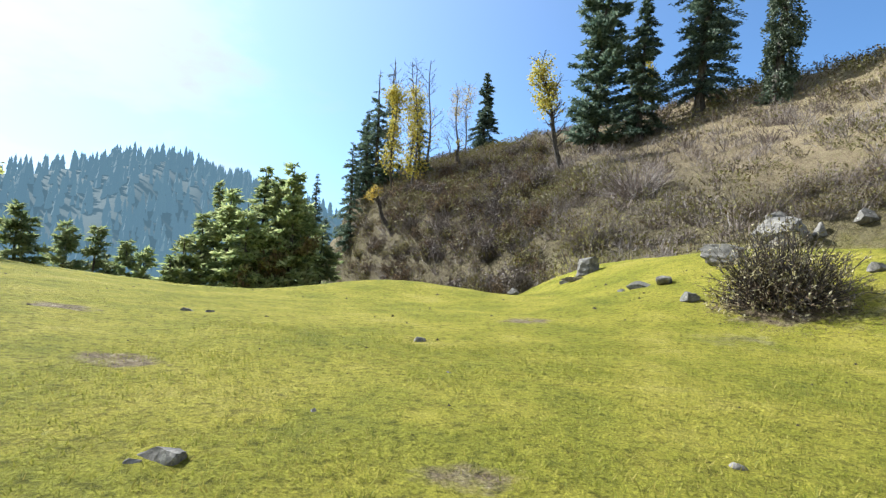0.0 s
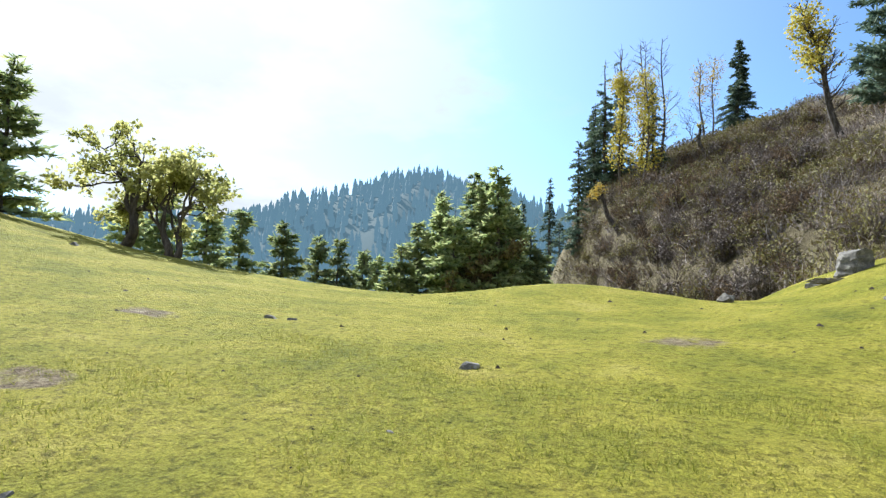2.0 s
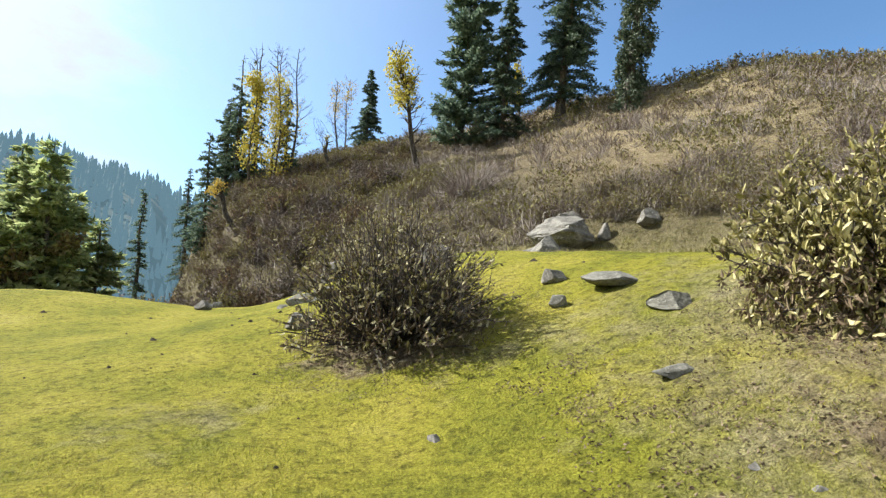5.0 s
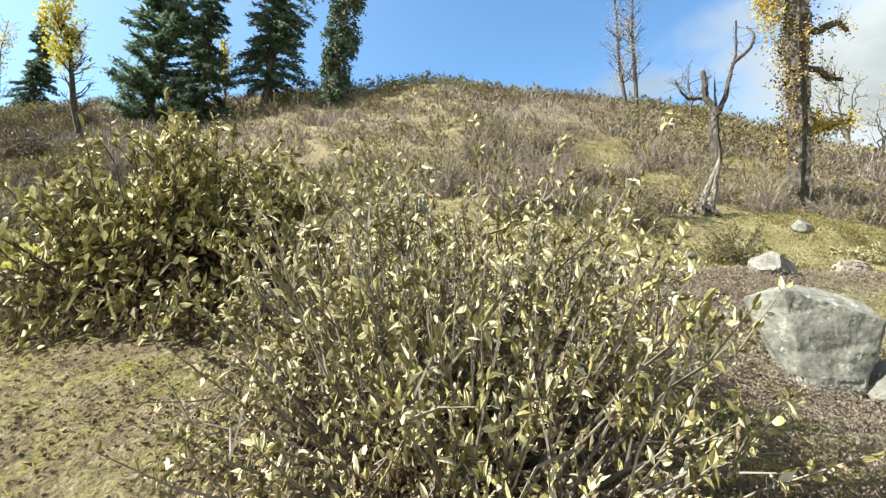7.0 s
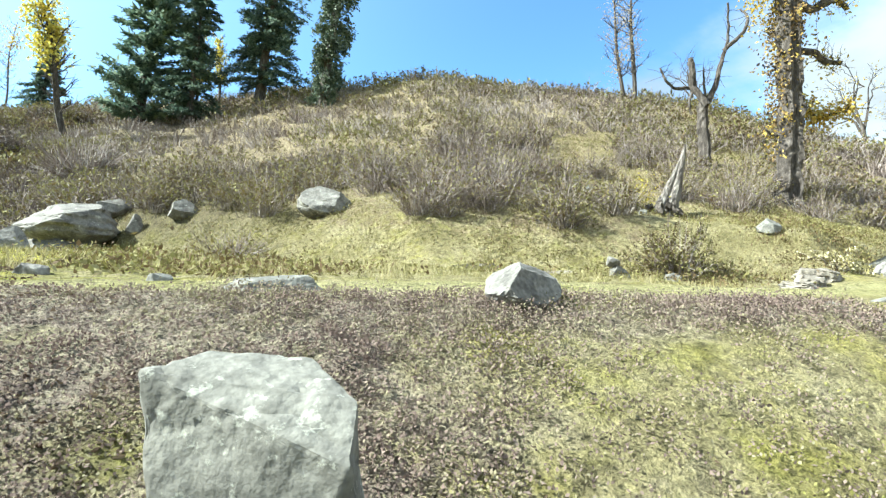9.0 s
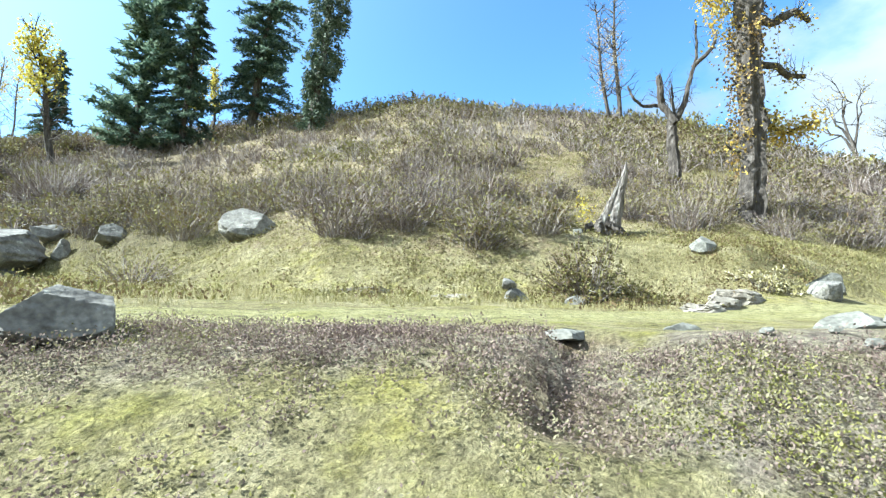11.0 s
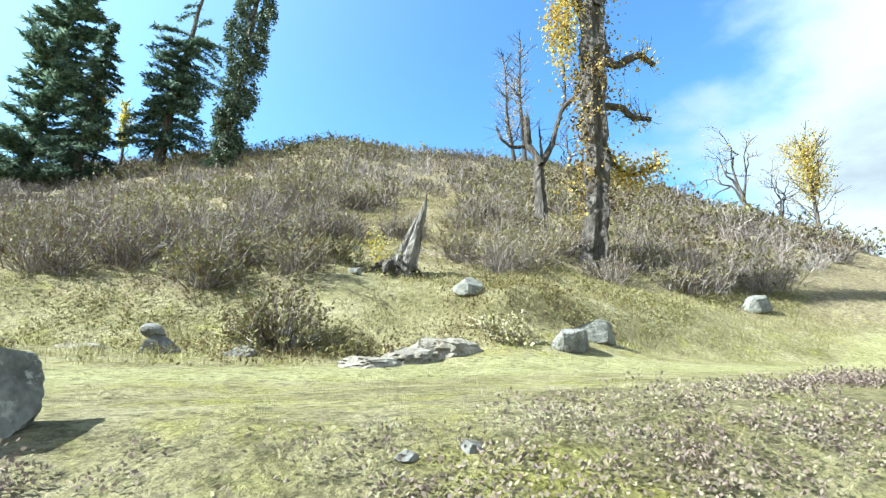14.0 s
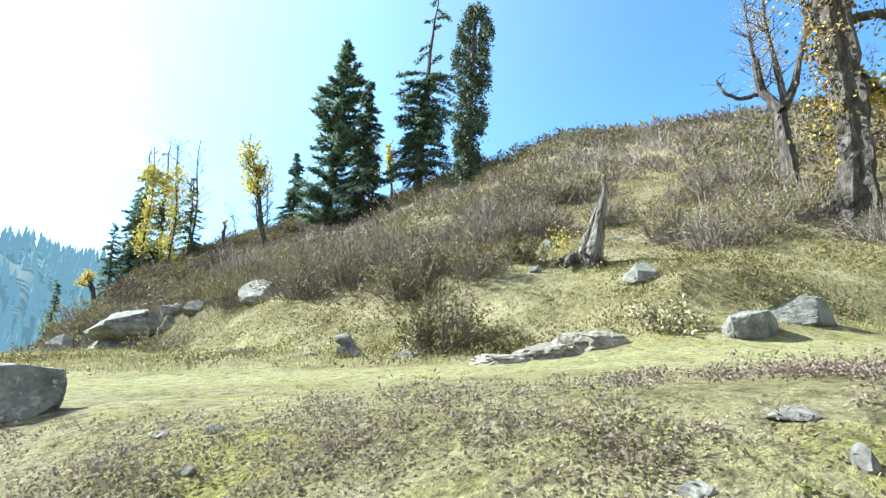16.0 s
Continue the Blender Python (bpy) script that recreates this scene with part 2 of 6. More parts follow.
def ground_material():
    m = bpy.data.materials.new("turf")
    m.use_nodes = True
    nt = m.node_tree
    N, L = nt.nodes.new, nt.links.new
    bsdf = nt.nodes["Principled BSDF"]
    bsdf.inputs["Roughness"].default_value, bsdf.inputs["Specular IOR Level"].default_value = 0.95, 0.15
    coord = N("ShaderNodeTexCoord").outputs["Object"]

    def noise_node(scale, detail=6.0, rough=0.6):
        n = N("ShaderNodeTexNoise")
        n.inputs["Scale"].default_value, n.inputs["Detail"].default_value, n.inputs["Roughness"].default_value = scale, detail, rough
        L(coord, n.inputs["Vector"])
        return n.outputs[0]

    def ramp_node(fac, stops):
        r = N("ShaderNodeValToRGB")
        els = r.color_ramp.elements
        for i, (p, c) in enumerate(stops):
            e = els[i] if i < 2 else els.new(p)
            e.position, e.color = p, (*c, 1)
        L(fac, r.inputs[0])
        return r.outputs[0]

    def mix_node(fac, a, b):
        x = N("ShaderNodeMix")
        x.data_type = "RGBA"
        L(fac, x.inputs["Factor"])
        L(a, x.inputs[6])
        L(b, x.inputs[7])
        return x.outputs[2]

    def range_node(v, a, b, lo=0.0, hi=1.0):
        r = N("ShaderNodeMapRange")
        r.inputs[1].default_value, r.inputs[2].default_value, r.inputs[3].default_value, r.inputs[4].default_value = a, b, lo, hi
        L(v, r.inputs[0])
        return r.outputs[0]

    def calc(op, a, b):
        n = N("ShaderNodeMath")
        n.operation, n.use_clamp = op, False
        for i, v in enumerate((a, b)):
            if isinstance(v, (int, float)):
                n.inputs[i].default_value = v
            else:
                L(v, n.inputs[i])
        return n.outputs[0]

    def attr(name):
        a = N("ShaderNodeAttribute")
        a.attribute_name = name
        return a.outputs["Fac"]

    grass = ramp_node(noise_node(0.55, 9, 0.68), [(0.30, (0.15, 0.165, 0.022)), (0.45, (0.24, 0.24, 0.028)), (0.57, (0.32, 0.295, 0.042)), (0.72, (0.39, 0.34, 0.08))])
    dry = ramp_node(noise_node(0.9, 10, 0.72), [(0.30, (0.14, 0.12, 0.058)), (0.42, (0.225, 0.197, 0.093)), (0.55, (0.305, 0.268, 0.143)), (0.70, (0.39, 0.347, 0.215))])
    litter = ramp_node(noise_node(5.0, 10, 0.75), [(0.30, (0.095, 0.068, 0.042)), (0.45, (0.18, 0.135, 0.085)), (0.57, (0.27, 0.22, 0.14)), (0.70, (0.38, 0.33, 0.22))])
    pathc = ramp_node(noise_node(2.0, 8, 0.65), [(0.30, (0.265, 0.25, 0.10)), (0.5, (0.35, 0.33, 0.155)), (0.70, (0.43, 0.40, 0.22))])
    edge = noise_node(1.6, 8, 0.7)
    dmask = range_node(calc("ADD", attr("dry"), calc("MULTIPLY", calc("SUBTRACT", edge, 0.5), 1.3)), 0.35, 0.75)
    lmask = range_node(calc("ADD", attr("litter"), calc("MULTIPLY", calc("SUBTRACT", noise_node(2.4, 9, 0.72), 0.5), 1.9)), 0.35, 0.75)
    pmask = range_node(calc("ADD", attr("track"), calc("MULTIPLY", calc("SUBTRACT", edge, 0.5), 0.8)), 0.4, 0.9, 0.0, 0.7)
    color = mix_node(dmask, grass, dry)
    color = mix_node(pmask, color, pathc)
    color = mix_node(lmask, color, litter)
    bank = ramp_node(noise_node(7.0, 10, 0.75), [(0.30, (0.125, 0.095, 0.08)), (0.44, (0.225, 0.185, 0.15)), (0.56, (0.315, 0.275, 0.20)), (0.70, (0.40, 0.37, 0.245))])
    bmask = range_node(calc("ADD", attr("bank"), calc("MULTIPLY", calc("SUBTRACT", noise_node(1.8, 9, 0.7), 0.5), 1.6)), 0.3, 0.7)
    color = mix_node(bmask, color, bank)
    # dark leaf mould, with the shade among dense shrubs painted into its tone
    mould_shade = ramp_node(noise_node(3.0, 10, 0.75), [(0.30, (0.05, 0.04, 0.025)), (0.5, (0.10, 0.085, 0.048)), (0.70, (0.165, 0.145, 0.08))])
    color = mix_node(attr("mould_shade"), color, mould_shade)
    # small dark tufts and pale straw, then fine grain
    tuft = range_node(noise_node(9.0, 9, 0.75), 0.36, 0.52, 0.42, 1.1)
    grain = range_node(noise_node(38.0, 6, 0.75), 0.3, 0.7, 0.45, 1.5)
    sc = N("ShaderNodeVectorMath")
    sc.operation = "SCALE"
    L(color, sc.inputs[0])
    L(calc("MULTIPLY", tuft, grain), sc.inputs["Scale"])
    L(sc.outputs[0], bsdf.inputs["Base Color"])
    bp = N("ShaderNodeBump")
    bp.inputs["Strength"].default_value, bp.inputs["Distance"].default_value = 1.0, 0.12
    hgt = calc("ADD", noise_node(26.0, 7, 0.7), calc("MULTIPLY", noise_node(6.0, 5, 0.6), 1.2))
    L(hgt, bp.inputs["Height"])
    L(bp.outputs[0], bsdf.inputs["Normal"])
    return m


M["turf"] = ground_material()


def far_material(name, colors, haze_glow):
    """Distant woods; the blue haze in front of them is added as emission."""
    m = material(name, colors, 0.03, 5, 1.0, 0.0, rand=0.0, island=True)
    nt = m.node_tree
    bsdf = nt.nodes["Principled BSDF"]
    bsdf.inputs["Emission Color"].default_value = (*haze_glow, 1)
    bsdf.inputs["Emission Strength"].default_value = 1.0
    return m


# both glow faintly blue in place of haze across the valley
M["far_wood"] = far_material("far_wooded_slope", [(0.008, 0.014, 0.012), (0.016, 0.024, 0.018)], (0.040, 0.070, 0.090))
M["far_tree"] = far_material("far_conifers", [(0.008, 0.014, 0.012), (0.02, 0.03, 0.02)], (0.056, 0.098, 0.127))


# ---- mesh tools ----
JOINED = {"branchwork", "brushwood", "leaves", "dry_leaves", "crown", "ivy", "climber", "sprout"}


class Geo:
    """Collects points and faces of one mesh."""

    def __init__(self):
        self.v, self.f, self.n = [], [], 0

    def add(self, v, faces):
        v = np.asarray(v, float).reshape(-1, 3)
        for f in faces if isinstance(faces, list) else [faces]:
            self.f.append(np.asarray(f, int) + self.n)
        self.v.append(v)
        self.n += len(v)

    def mesh(self, name, mat, smooth_shade=False):
        me = bpy.data.meshes.new(name)
        if self.n:
            v = np.concatenate(self.v)
            me.vertices.add(len(v))
            me.vertices.foreach_set("co", v.ravel())
            loops = np.concatenate([f.ravel() for f in self.f])
            sizes = np.concatenate([np.full(len(f), f.shape[1]) for f in self.f])
            starts = np.concatenate([[0], np.cumsum(sizes)[:-1]])
            me.loops.add(len(loops))
            me.loops.foreach_set("vertex_index", loops.astype(np.int32))
            me.polygons.add(len(sizes))
            me.polygons.foreach_set("loop_start", starts.astype(np.int32))
            me.polygons.foreach_set("use_smooth", np.full(len(sizes), smooth_shade))
            me.update(calc_edges=True)
            me.validate()
        me.materials.append(mat)
        return me


def part(name, geo, mat, parent, label="", smooth_shade=False, kind=""):
    me = geo if isinstance(geo, bpy.types.Mesh) else geo.mesh(name, mat, smooth_shade)
    ob = new(name, me)
    ob.parent = parent
    return tagged(ob, label, kind=kind or ("stuff" if name in JOINED else ""))


def thing(name, x, y, label, category, group="", z=None, turn=0.0, size=1.0):
    ob = new(name)
    ob.empty_display_size = 0.2
    z = float(ground_height(x, y)) if z is None else z
    ob.matrix_world = Matrix.Translation((x, y, z)) @ Matrix.Rotation(turn, 4, "Z") @ Matrix.Scale(size, 4)
    return tagged(ob, label, category, group)


def tube(geo, pts, radii, sides=6, wobble=0.0, rng=None, cap=True):
    pts, radii = np.asarray(pts, float), np.asarray(radii, float)
    n = len(pts)
    tang = np.gradient(pts, axis=0)
    tang /= np.linalg.norm(tang, axis=1)[:, None] + 1e-9
    ref = np.array([0.31, 0.95, 0.05]) if abs(tang[0, 2]) > 0.6 else np.array([0.05, 0.1, 1.0])
    a = np.cross(tang, ref)
    a /= np.linalg.norm(a, axis=1)[:, None] + 1e-9
    b = np.cross(tang, a)
    th = np.arange(sides) / sides * 2 * np.pi
    rr = np.ones((n, sides))
    if wobble and rng is not None:
        rr += wobble * rng.normal(size=(n, sides)) + wobble * 1.4 * rng.normal(size=(1, sides))
    ring = pts[:, None] + radii[:, None, None] * rr[:, :, None] * (np.cos(th)[None, :, None] * a[:, None] + np.sin(th)[None, :, None] * b[:, None])
    i, j = np.meshgrid(np.arange(n - 1), np.arange(sides), indexing="ij")
    k = (j + 1) % sides
    f = np.stack([i * sides + j, i * sides + k, (i + 1) * sides + k, (i + 1) * sides + j], -1).reshape(-1, 4)
    geo.add(ring.reshape(-1, 3), f)
    if cap:
        geo.add(ring[-1], np.arange(sides)[None])


def unit(v):
    return v / (np.linalg.norm(v, axis=-1, keepdims=True) + 1e-9)


def leaves(geo, at, along, length, width, rng, fold=0.35, curl=0.25):
    """Folded leaves: two halves along a midrib, each of its own turn and size."""
    n = len(at)
    along = unit(along)
    side = unit(np.cross(along, rng.normal(size=(n, 3))))
    up = np.cross(side, along)
    L = (length * rng.uniform(0.6, 1.25, n))[:, None]
    W = (width * rng.uniform(0.7, 1.3, n))[:, None]
    c = rng.uniform(-curl, curl, n)[:, None]
    base, mid, tip = at, at + along * L * 0.5 + up * L * c * 0.5, at + along * L + up * L * c * 1.2 - up * L * 0.1
    l, r = mid + side * W + up * W * fold, mid - side * W + up * W * fold
    v = np.stack([base, l, tip, mid, r], 1).reshape(-1, 3)
    o = np.arange(n)[:, None] * 5
    geo.add(v, [np.concatenate([o + [0, 3, 2, 1], o + [0, 4, 2, 3]])])


def ovate(geo, at, along, length, width, rng, fold=0.3, curl=0.35):
    """Broad leathery leaves with four facets, curled along the midrib."""
    n = len(at)
    along = unit(along)
    side = unit(np.cross(along, rng.normal(size=(n, 3))))
    up = np.cross(side, along)
    L = (length * rng.uniform(0.55, 1.25, n))[:, None]
    W = (width * rng.uniform(0.6, 1.25, n))[:, None]
    c = rng.normal(0, curl, n)[:, None]
    m1, m2 = at + along * L * 0.35 + up * L * c * 0.12, at + along * L * 0.7 + up * L * c * 0.45
    tip = at + along * L * 0.98 + up * L * c
    f = up * W * fold
    v = np.stack([at, m1 + side * W + f, m2 + side * W * 0.8 + f, tip, m2, m1, m2 - side * W * 0.8 + f, m1 - side * W + f], 1).reshape(-1, 3)
    o = np.arange(n)[:, None] * 8
    geo.add(v, [np.concatenate([o + [0, 5, 4, 1], o + [1, 4, 3, 2], o + [0, 7, 4, 5], o + [7, 6, 3, 4]])])


def sprays(geo, at, along, length, width, rng):
    """Flat pointed sprays of needles, one four-sided blade each."""
    n = len(at)
    along = unit(along)
    side = unit(np.cross(along, rng.normal(size=(n, 3)) * 0.6 + [0, 0, 1]))
    L = (length * rng.uniform(0.6, 1.4, n))[:, None]
    W = (width * rng.uniform(0.6, 1.3, n))[:, None]
    v = np.stack([at - along * L * 0.2, at + along * L * 0.35 + side * W, at + along * L, at + along * L * 0.3 - side * W], 1).reshape(-1, 3)
    o = np.arange(n)[:, None] * 4
    geo.add(v, [o + [0, 1, 2, 3]])


# ---- terrain ----
def smooth(a, b, v):
    t = np.clip((v - a) / (b - a), 0, 1)
    return t * t * (3 - 2 * t)


def lattice(x, y, seed):
    """Smooth noise in 0..1 on a lattice of unit step."""
    xi, yi = np.floor(x), np.floor(y)
    fx, fy = x - xi, y - yi
    fx, fy = fx * fx * (3 - 2 * fx), fy * fy * (3 - 2 * fy)

    def corner(i, j):
        v = np.sin((xi + i) * 127.1 + (yi + j) * 311.7 + seed * 74.7) * 43758.5453
        return v - np.floor(v)

    return (corner(0, 0) * (1 - fx) + corner(1, 0) * fx) * (1 - fy) + (corner(0, 1) * (1 - fx) + corner(1, 1) * fx) * fy


# the hill as seen by bearing from its foot: bearing, foot distance, crest distance, crest height
HILL_AZ = np.array([-75, -48, -35, -25, -10, 0, 15, 30, 45, 60, 75, 90, 110, 140])
HILL_FOOT = np.array([70, 62, 46, 34, 22, 14, 10.5, 10, 10.5, 11.5, 18, 24, 30, 34])
HILL_CREST = np.array([140, 130, 126, 125, 132, 115, 85, 66, 57, 51, 49, 48, 55, 70])
HILL_TOP = np.array([-24, -8, 3, 19.5, 38.0, 40.5, 37.2, 33.8, 27.2, 21.4, 13.8, 6.5, 3.0, 2.0])


def base_height(x, y):
    meadow = 0.053 * np.clip(y, -40, 20) + 5.4 * np.exp(-(((x + 30) / 11) ** 2 + ((y - 6) / 11) ** 2) / 2)
    meadow = meadow + 0.62 * np.exp(-(((x + 2.6) / 2.8) ** 2 + ((y - 22.5) / 2.4) ** 2) / 2)
    meadow = meadow + 0.30 * np.exp(-(((x - 1.5) / 4) ** 2 + ((y - 22.5) / 2.6) ** 2) / 2)
    meadow = meadow + 0.52 * np.exp(-(((x - 7.4) / 3.2) ** 2 + ((y - 14.8) / 2.8) ** 2) / 2)
    meadow = meadow + 0.9 * smooth(2, 9, x) * smooth(10, 20, y)
    edge = 7.1 - 0.48 * np.clip(x - 14.5, -2, 12)
    terrace = 2.20 + 0.015 * (x - 16) + 0.09 * np.clip(y - 5, 0, 14) - 1.15 * smooth(0.0, 3.6, edge - y) - 0.12 * np.clip(edge - 3.6 - y, 0, 30)
    w = smooth(7.4, 14.2, x + 0.25 * (y - 8))
    z = meadow * (1 - w) + terrace * w
    brow = 25 + 0.12 * np.clip(x, -40, 20)
    fall = np.clip(y - brow, 0, 400)
    z = z - 0.30 * fall * fall / (fall + 9) * (1 - smooth(6, 22, x))
    west = np.clip(-x - 30, 0, 400)
    return z - 0.3 * west * west / (west + 12)


def ground_height(x, y):
    x, y = np.asarray(x, float), np.asarray(y, float)
    b = base_height(x, y)
    dx, dy = x - 19.0, y - 1.5
    r, az = np.hypot(dx, dy), np.degrees(np.arctan2(dx, dy))
    rf, rc, zc = np.interp(az, HILL_AZ, HILL_FOOT), np.interp(az, HILL_AZ, HILL_CREST), np.interp(az, HILL_AZ, HILL_TOP)
    zf = base_height(19.0 + dx / np.maximum(r, 0.1) * rf, 1.5 + dy / np.maximum(r, 0.1) * rf)
    u = np.clip((r - rf) / (rc - rf), 0, 1)
    up = u ** 1.28 + 0.034 * smooth(0, 0.07, u) * (1 - smooth(0.3, 0.8, u)) - 0.10 * smooth(0.8, 1.0, u) * (u - 0.8) / 0.2
    back = np.clip(r - rc, 0, 4000)
    hill = zf + (zc - zf) * up - 0.22 * back * back / (back + 12)
    k = smooth(-2.0, 3.5, r - rf) * smooth(-26, -18, az) * (1 - smooth(105, 140, az))
    z = b + (hill - b) * k
    bumps = 0.05 * (lattice(x * 0.9, y * 0.9, 3) - 0.5) + 0.02 * (lattice(x * 3.1, y * 3.1, 5) - 0.5) + 0.35 * (lattice(x * 0.16, y * 0.16, 7) - 0.5) * (0.25 + k)
    bumps = bumps + k * (0.9 * (lattice(x * 0.11, y * 0.11, 11) - 0.5) + 0.25 * (lattice(x * 0.5, y * 0.5, 13) - 0.5))
    sa, na = 0.8 * (x - 19.9) + 0.6 * (y - 4.05), -0.6 * (x - 19.9) + 0.8 * (y - 4.05)
    bumps = bumps - 0.17 * smooth(1.0, 0.6, np.abs(sa)) * smooth(0.30, 0.14, na) * smooth(-0.75, 0.0, na)
    bumps = bumps + smooth(8.5, 11, y) * smooth(15, 19, x) * (0.22 * (lattice(x * 0.8, y * 0.8, 15) - 0.5) + 0.10 * (lattice(x * 2.1, y * 2.1, 17) - 0.5))
    bumps = bumps - 0.13 * np.exp(-(((x - 21.9) / 0.7) ** 2 + ((y - 2.2) / 0.6) ** 2))
    bumps = bumps + 0.40 * np.exp(-(((x - 31.4) / 2.4) ** 2 + ((y - 7.4) / 1.3) ** 2))
    far = np.hypot(x - 10, y - 10) - 30
    z = z - np.clip(0.1 * (far - 110), 0, 40) * (1 - smooth(-60, -30, az) * (1 - smooth(90, 120, az)))
    return np.maximum(z + bumps, -60.0 + 0 * x)

# ---- the ground ----
BUSHES = [(7.95, 12.35, 2.9, 2.2), (12.45, 8.5, 2.6, 1.56), (13.1, 5.42, 2.6, 1.78)]  # x, y, width, height


def shrub_edge(x):
    """Where the shrubs behind the track begin."""
    return np.interp(x, [13, 16, 19, 22, 24, 26, 27.5, 29, 30.5, 32.5, 34, 36, 45], [27, 26.0, 21.5, 15.0, 12.8, 11.3, 10.4, 12.2, 16.0, 16.0, 11.5, 10.4, 8.6])


def steps(points):
    """Grid lines from (start, end, step) stretches."""
    out = []
    for a, b, s in points:
        out.append(np.arange(a, b, s))
    return np.concatenate(out + [[points[-1][1]]])


def build_ground():
    grow = 120 * 1.35 ** np.arange(1, 11)
    xs = np.concatenate([-grow[::-1], steps([(-120, -60, 4), (-60, -24, 1.2), (-24, -8, 0.5), (-8, 34, 0.16), (34, 60, 0.5), (60, 120, 2.5)]), grow])
    ys = np.concatenate([-grow[::-1], steps([(-120, -30, 6), (-30, -4, 1.0), (-4, 13, 0.16), (13, 30, 0.35), (30, 70, 0.7), (70, 120, 2.5)]), grow])
    X, Y = np.meshgrid(xs, ys)
    Z = ground_height(X, Y)
    near = smooth(30, 6, np.hypot(X - 12, (Y - 4) * 1.3))
    Z = Z + near * 0.035 * (lattice(X * 4.5, Y * 4.5, 21) - 0.5)
    nx, ny = len(xs), len(ys)
    g = Geo()
    i, j = np.meshgrid(np.arange(ny - 1), np.arange(nx - 1), indexing="ij")
    f = np.stack([i * nx + j, i * nx + j + 1, (i + 1) * nx + j + 1, (i + 1) * nx + j], -1).reshape(-1, 4)
    g.add(np.stack([X, Y, Z], -1).reshape(-1, 3), f)
    ob = new("ground", g.mesh("ground", M["turf"], True))
    tagged(ob, "alpine meadow of short yellow-green turf rising to a dry heath hill", "ground", kind="structure")
    x, y = X.ravel(), Y.ravel()
    r, az = np.hypot(x - 19, y - 1.5), np.degrees(np.arctan2(x - 19, y - 1.5))
    foot = np.interp(az, HILL_AZ, HILL_FOOT)
    wavy = x + 5.0 * (lattice(x * 0.22, y * 0.22, 91) - 0.5) + 2.0 * (lattice(x * 0.7, y * 0.7, 92) - 0.5)
    dry = np.where(az > -35, smooth(-3, 6, r - foot), 0) * 0.85
    dry = np.maximum(dry, 0.62 * smooth(4.5, 9.0, wavy) * smooth(15, 9, y))
    dry = np.maximum(dry, 0.74 * smooth(13, 18, wavy))
    dry = np.maximum(dry, (0.42 + 0.5 * smooth(23, 28, x)) * smooth(16, 20, x) * smooth(8.2, 10.5, y + 0.12 * (x - 15) + 1.2 * lattice(x * 0.35, y * 0.35, 19)))
    litter = np.zeros_like(x)
    litter = np.maximum(litter, 0.66 * smooth(2.7, 0.6, np.hypot(x - 11.6, y - 6.9)))
    for bx, by, w, h in BUSHES:
        d = np.hypot(x - bx, y - by) / w
        litter = np.maximum(litter, 0.7 * smooth(0.75, 0.3, d))
    edge = 7.1 - 0.48 * np.clip(x - 14.5, -2, 12)
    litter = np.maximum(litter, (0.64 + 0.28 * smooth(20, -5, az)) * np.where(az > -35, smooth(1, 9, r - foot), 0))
    litter = np.maximum(litter, 0.55 * smooth(1.2, -0.8, shrub_edge(x) - y) * smooth(20, 21.5, x) * smooth(33, 28, x))
    sa, na = 0.8 * (x - 19.9) + 0.6 * (y - 4.05), -0.6 * (x - 19.9) + 0.8 * (y - 4.05)
    litter = np.maximum(litter, smooth(1.1, 0.7, np.abs(sa)) * smooth(0.42, 0.25, na) * smooth(-0.4, -0.05, na))
    for px, py, pr in [(-3.55, 5.84, 0.45), (0.16, 3.3, 0.3), (-6.5, 9.0, 0.5), (4.6, 4.6, 0.3), (2.0, 12.5, 0.6), (9.1, 7.0, 0.35)]:
        litter = np.maximum(litter, 0.72 * smooth(pr * 1.3, pr * 0.4, np.hypot((x - px) * 0.7, y - py)))
    track_y = 7.3 - 0.12 * (x - 15) + 0.5 * np.sin(x * 0.3)
    track = smooth(12, 16, x) * smooth(1.6, 0.3, np.abs(y - track_y))
    bank = (0.22 + 0.48 * smooth(23.6, 22.0, x)) * smooth(12.4, 14.2, wavy) * smooth(0.9, -0.5, y - edge) * smooth(36, 27, wavy) * smooth(-9, -5, y - edge) * (1 - 0.75 * smooth(16.2, 17.0, x) * smooth(20.0, 19.2, x) * smooth(-0.3, -1.2, y - edge))
    # west slope: where mould and the shrubs' painted shade darken the ground
    mould_shade = 0.9 * smooth(16, -6, az) * np.where(az > -35, smooth(0, 5, r - foot), 0)
    for key, value in (("dry", dry), ("litter", litter), ("track", track), ("mould_shade", mould_shade), ("bank", bank)):
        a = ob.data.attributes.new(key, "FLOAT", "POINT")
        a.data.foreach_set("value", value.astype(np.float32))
    return ob


build_ground()


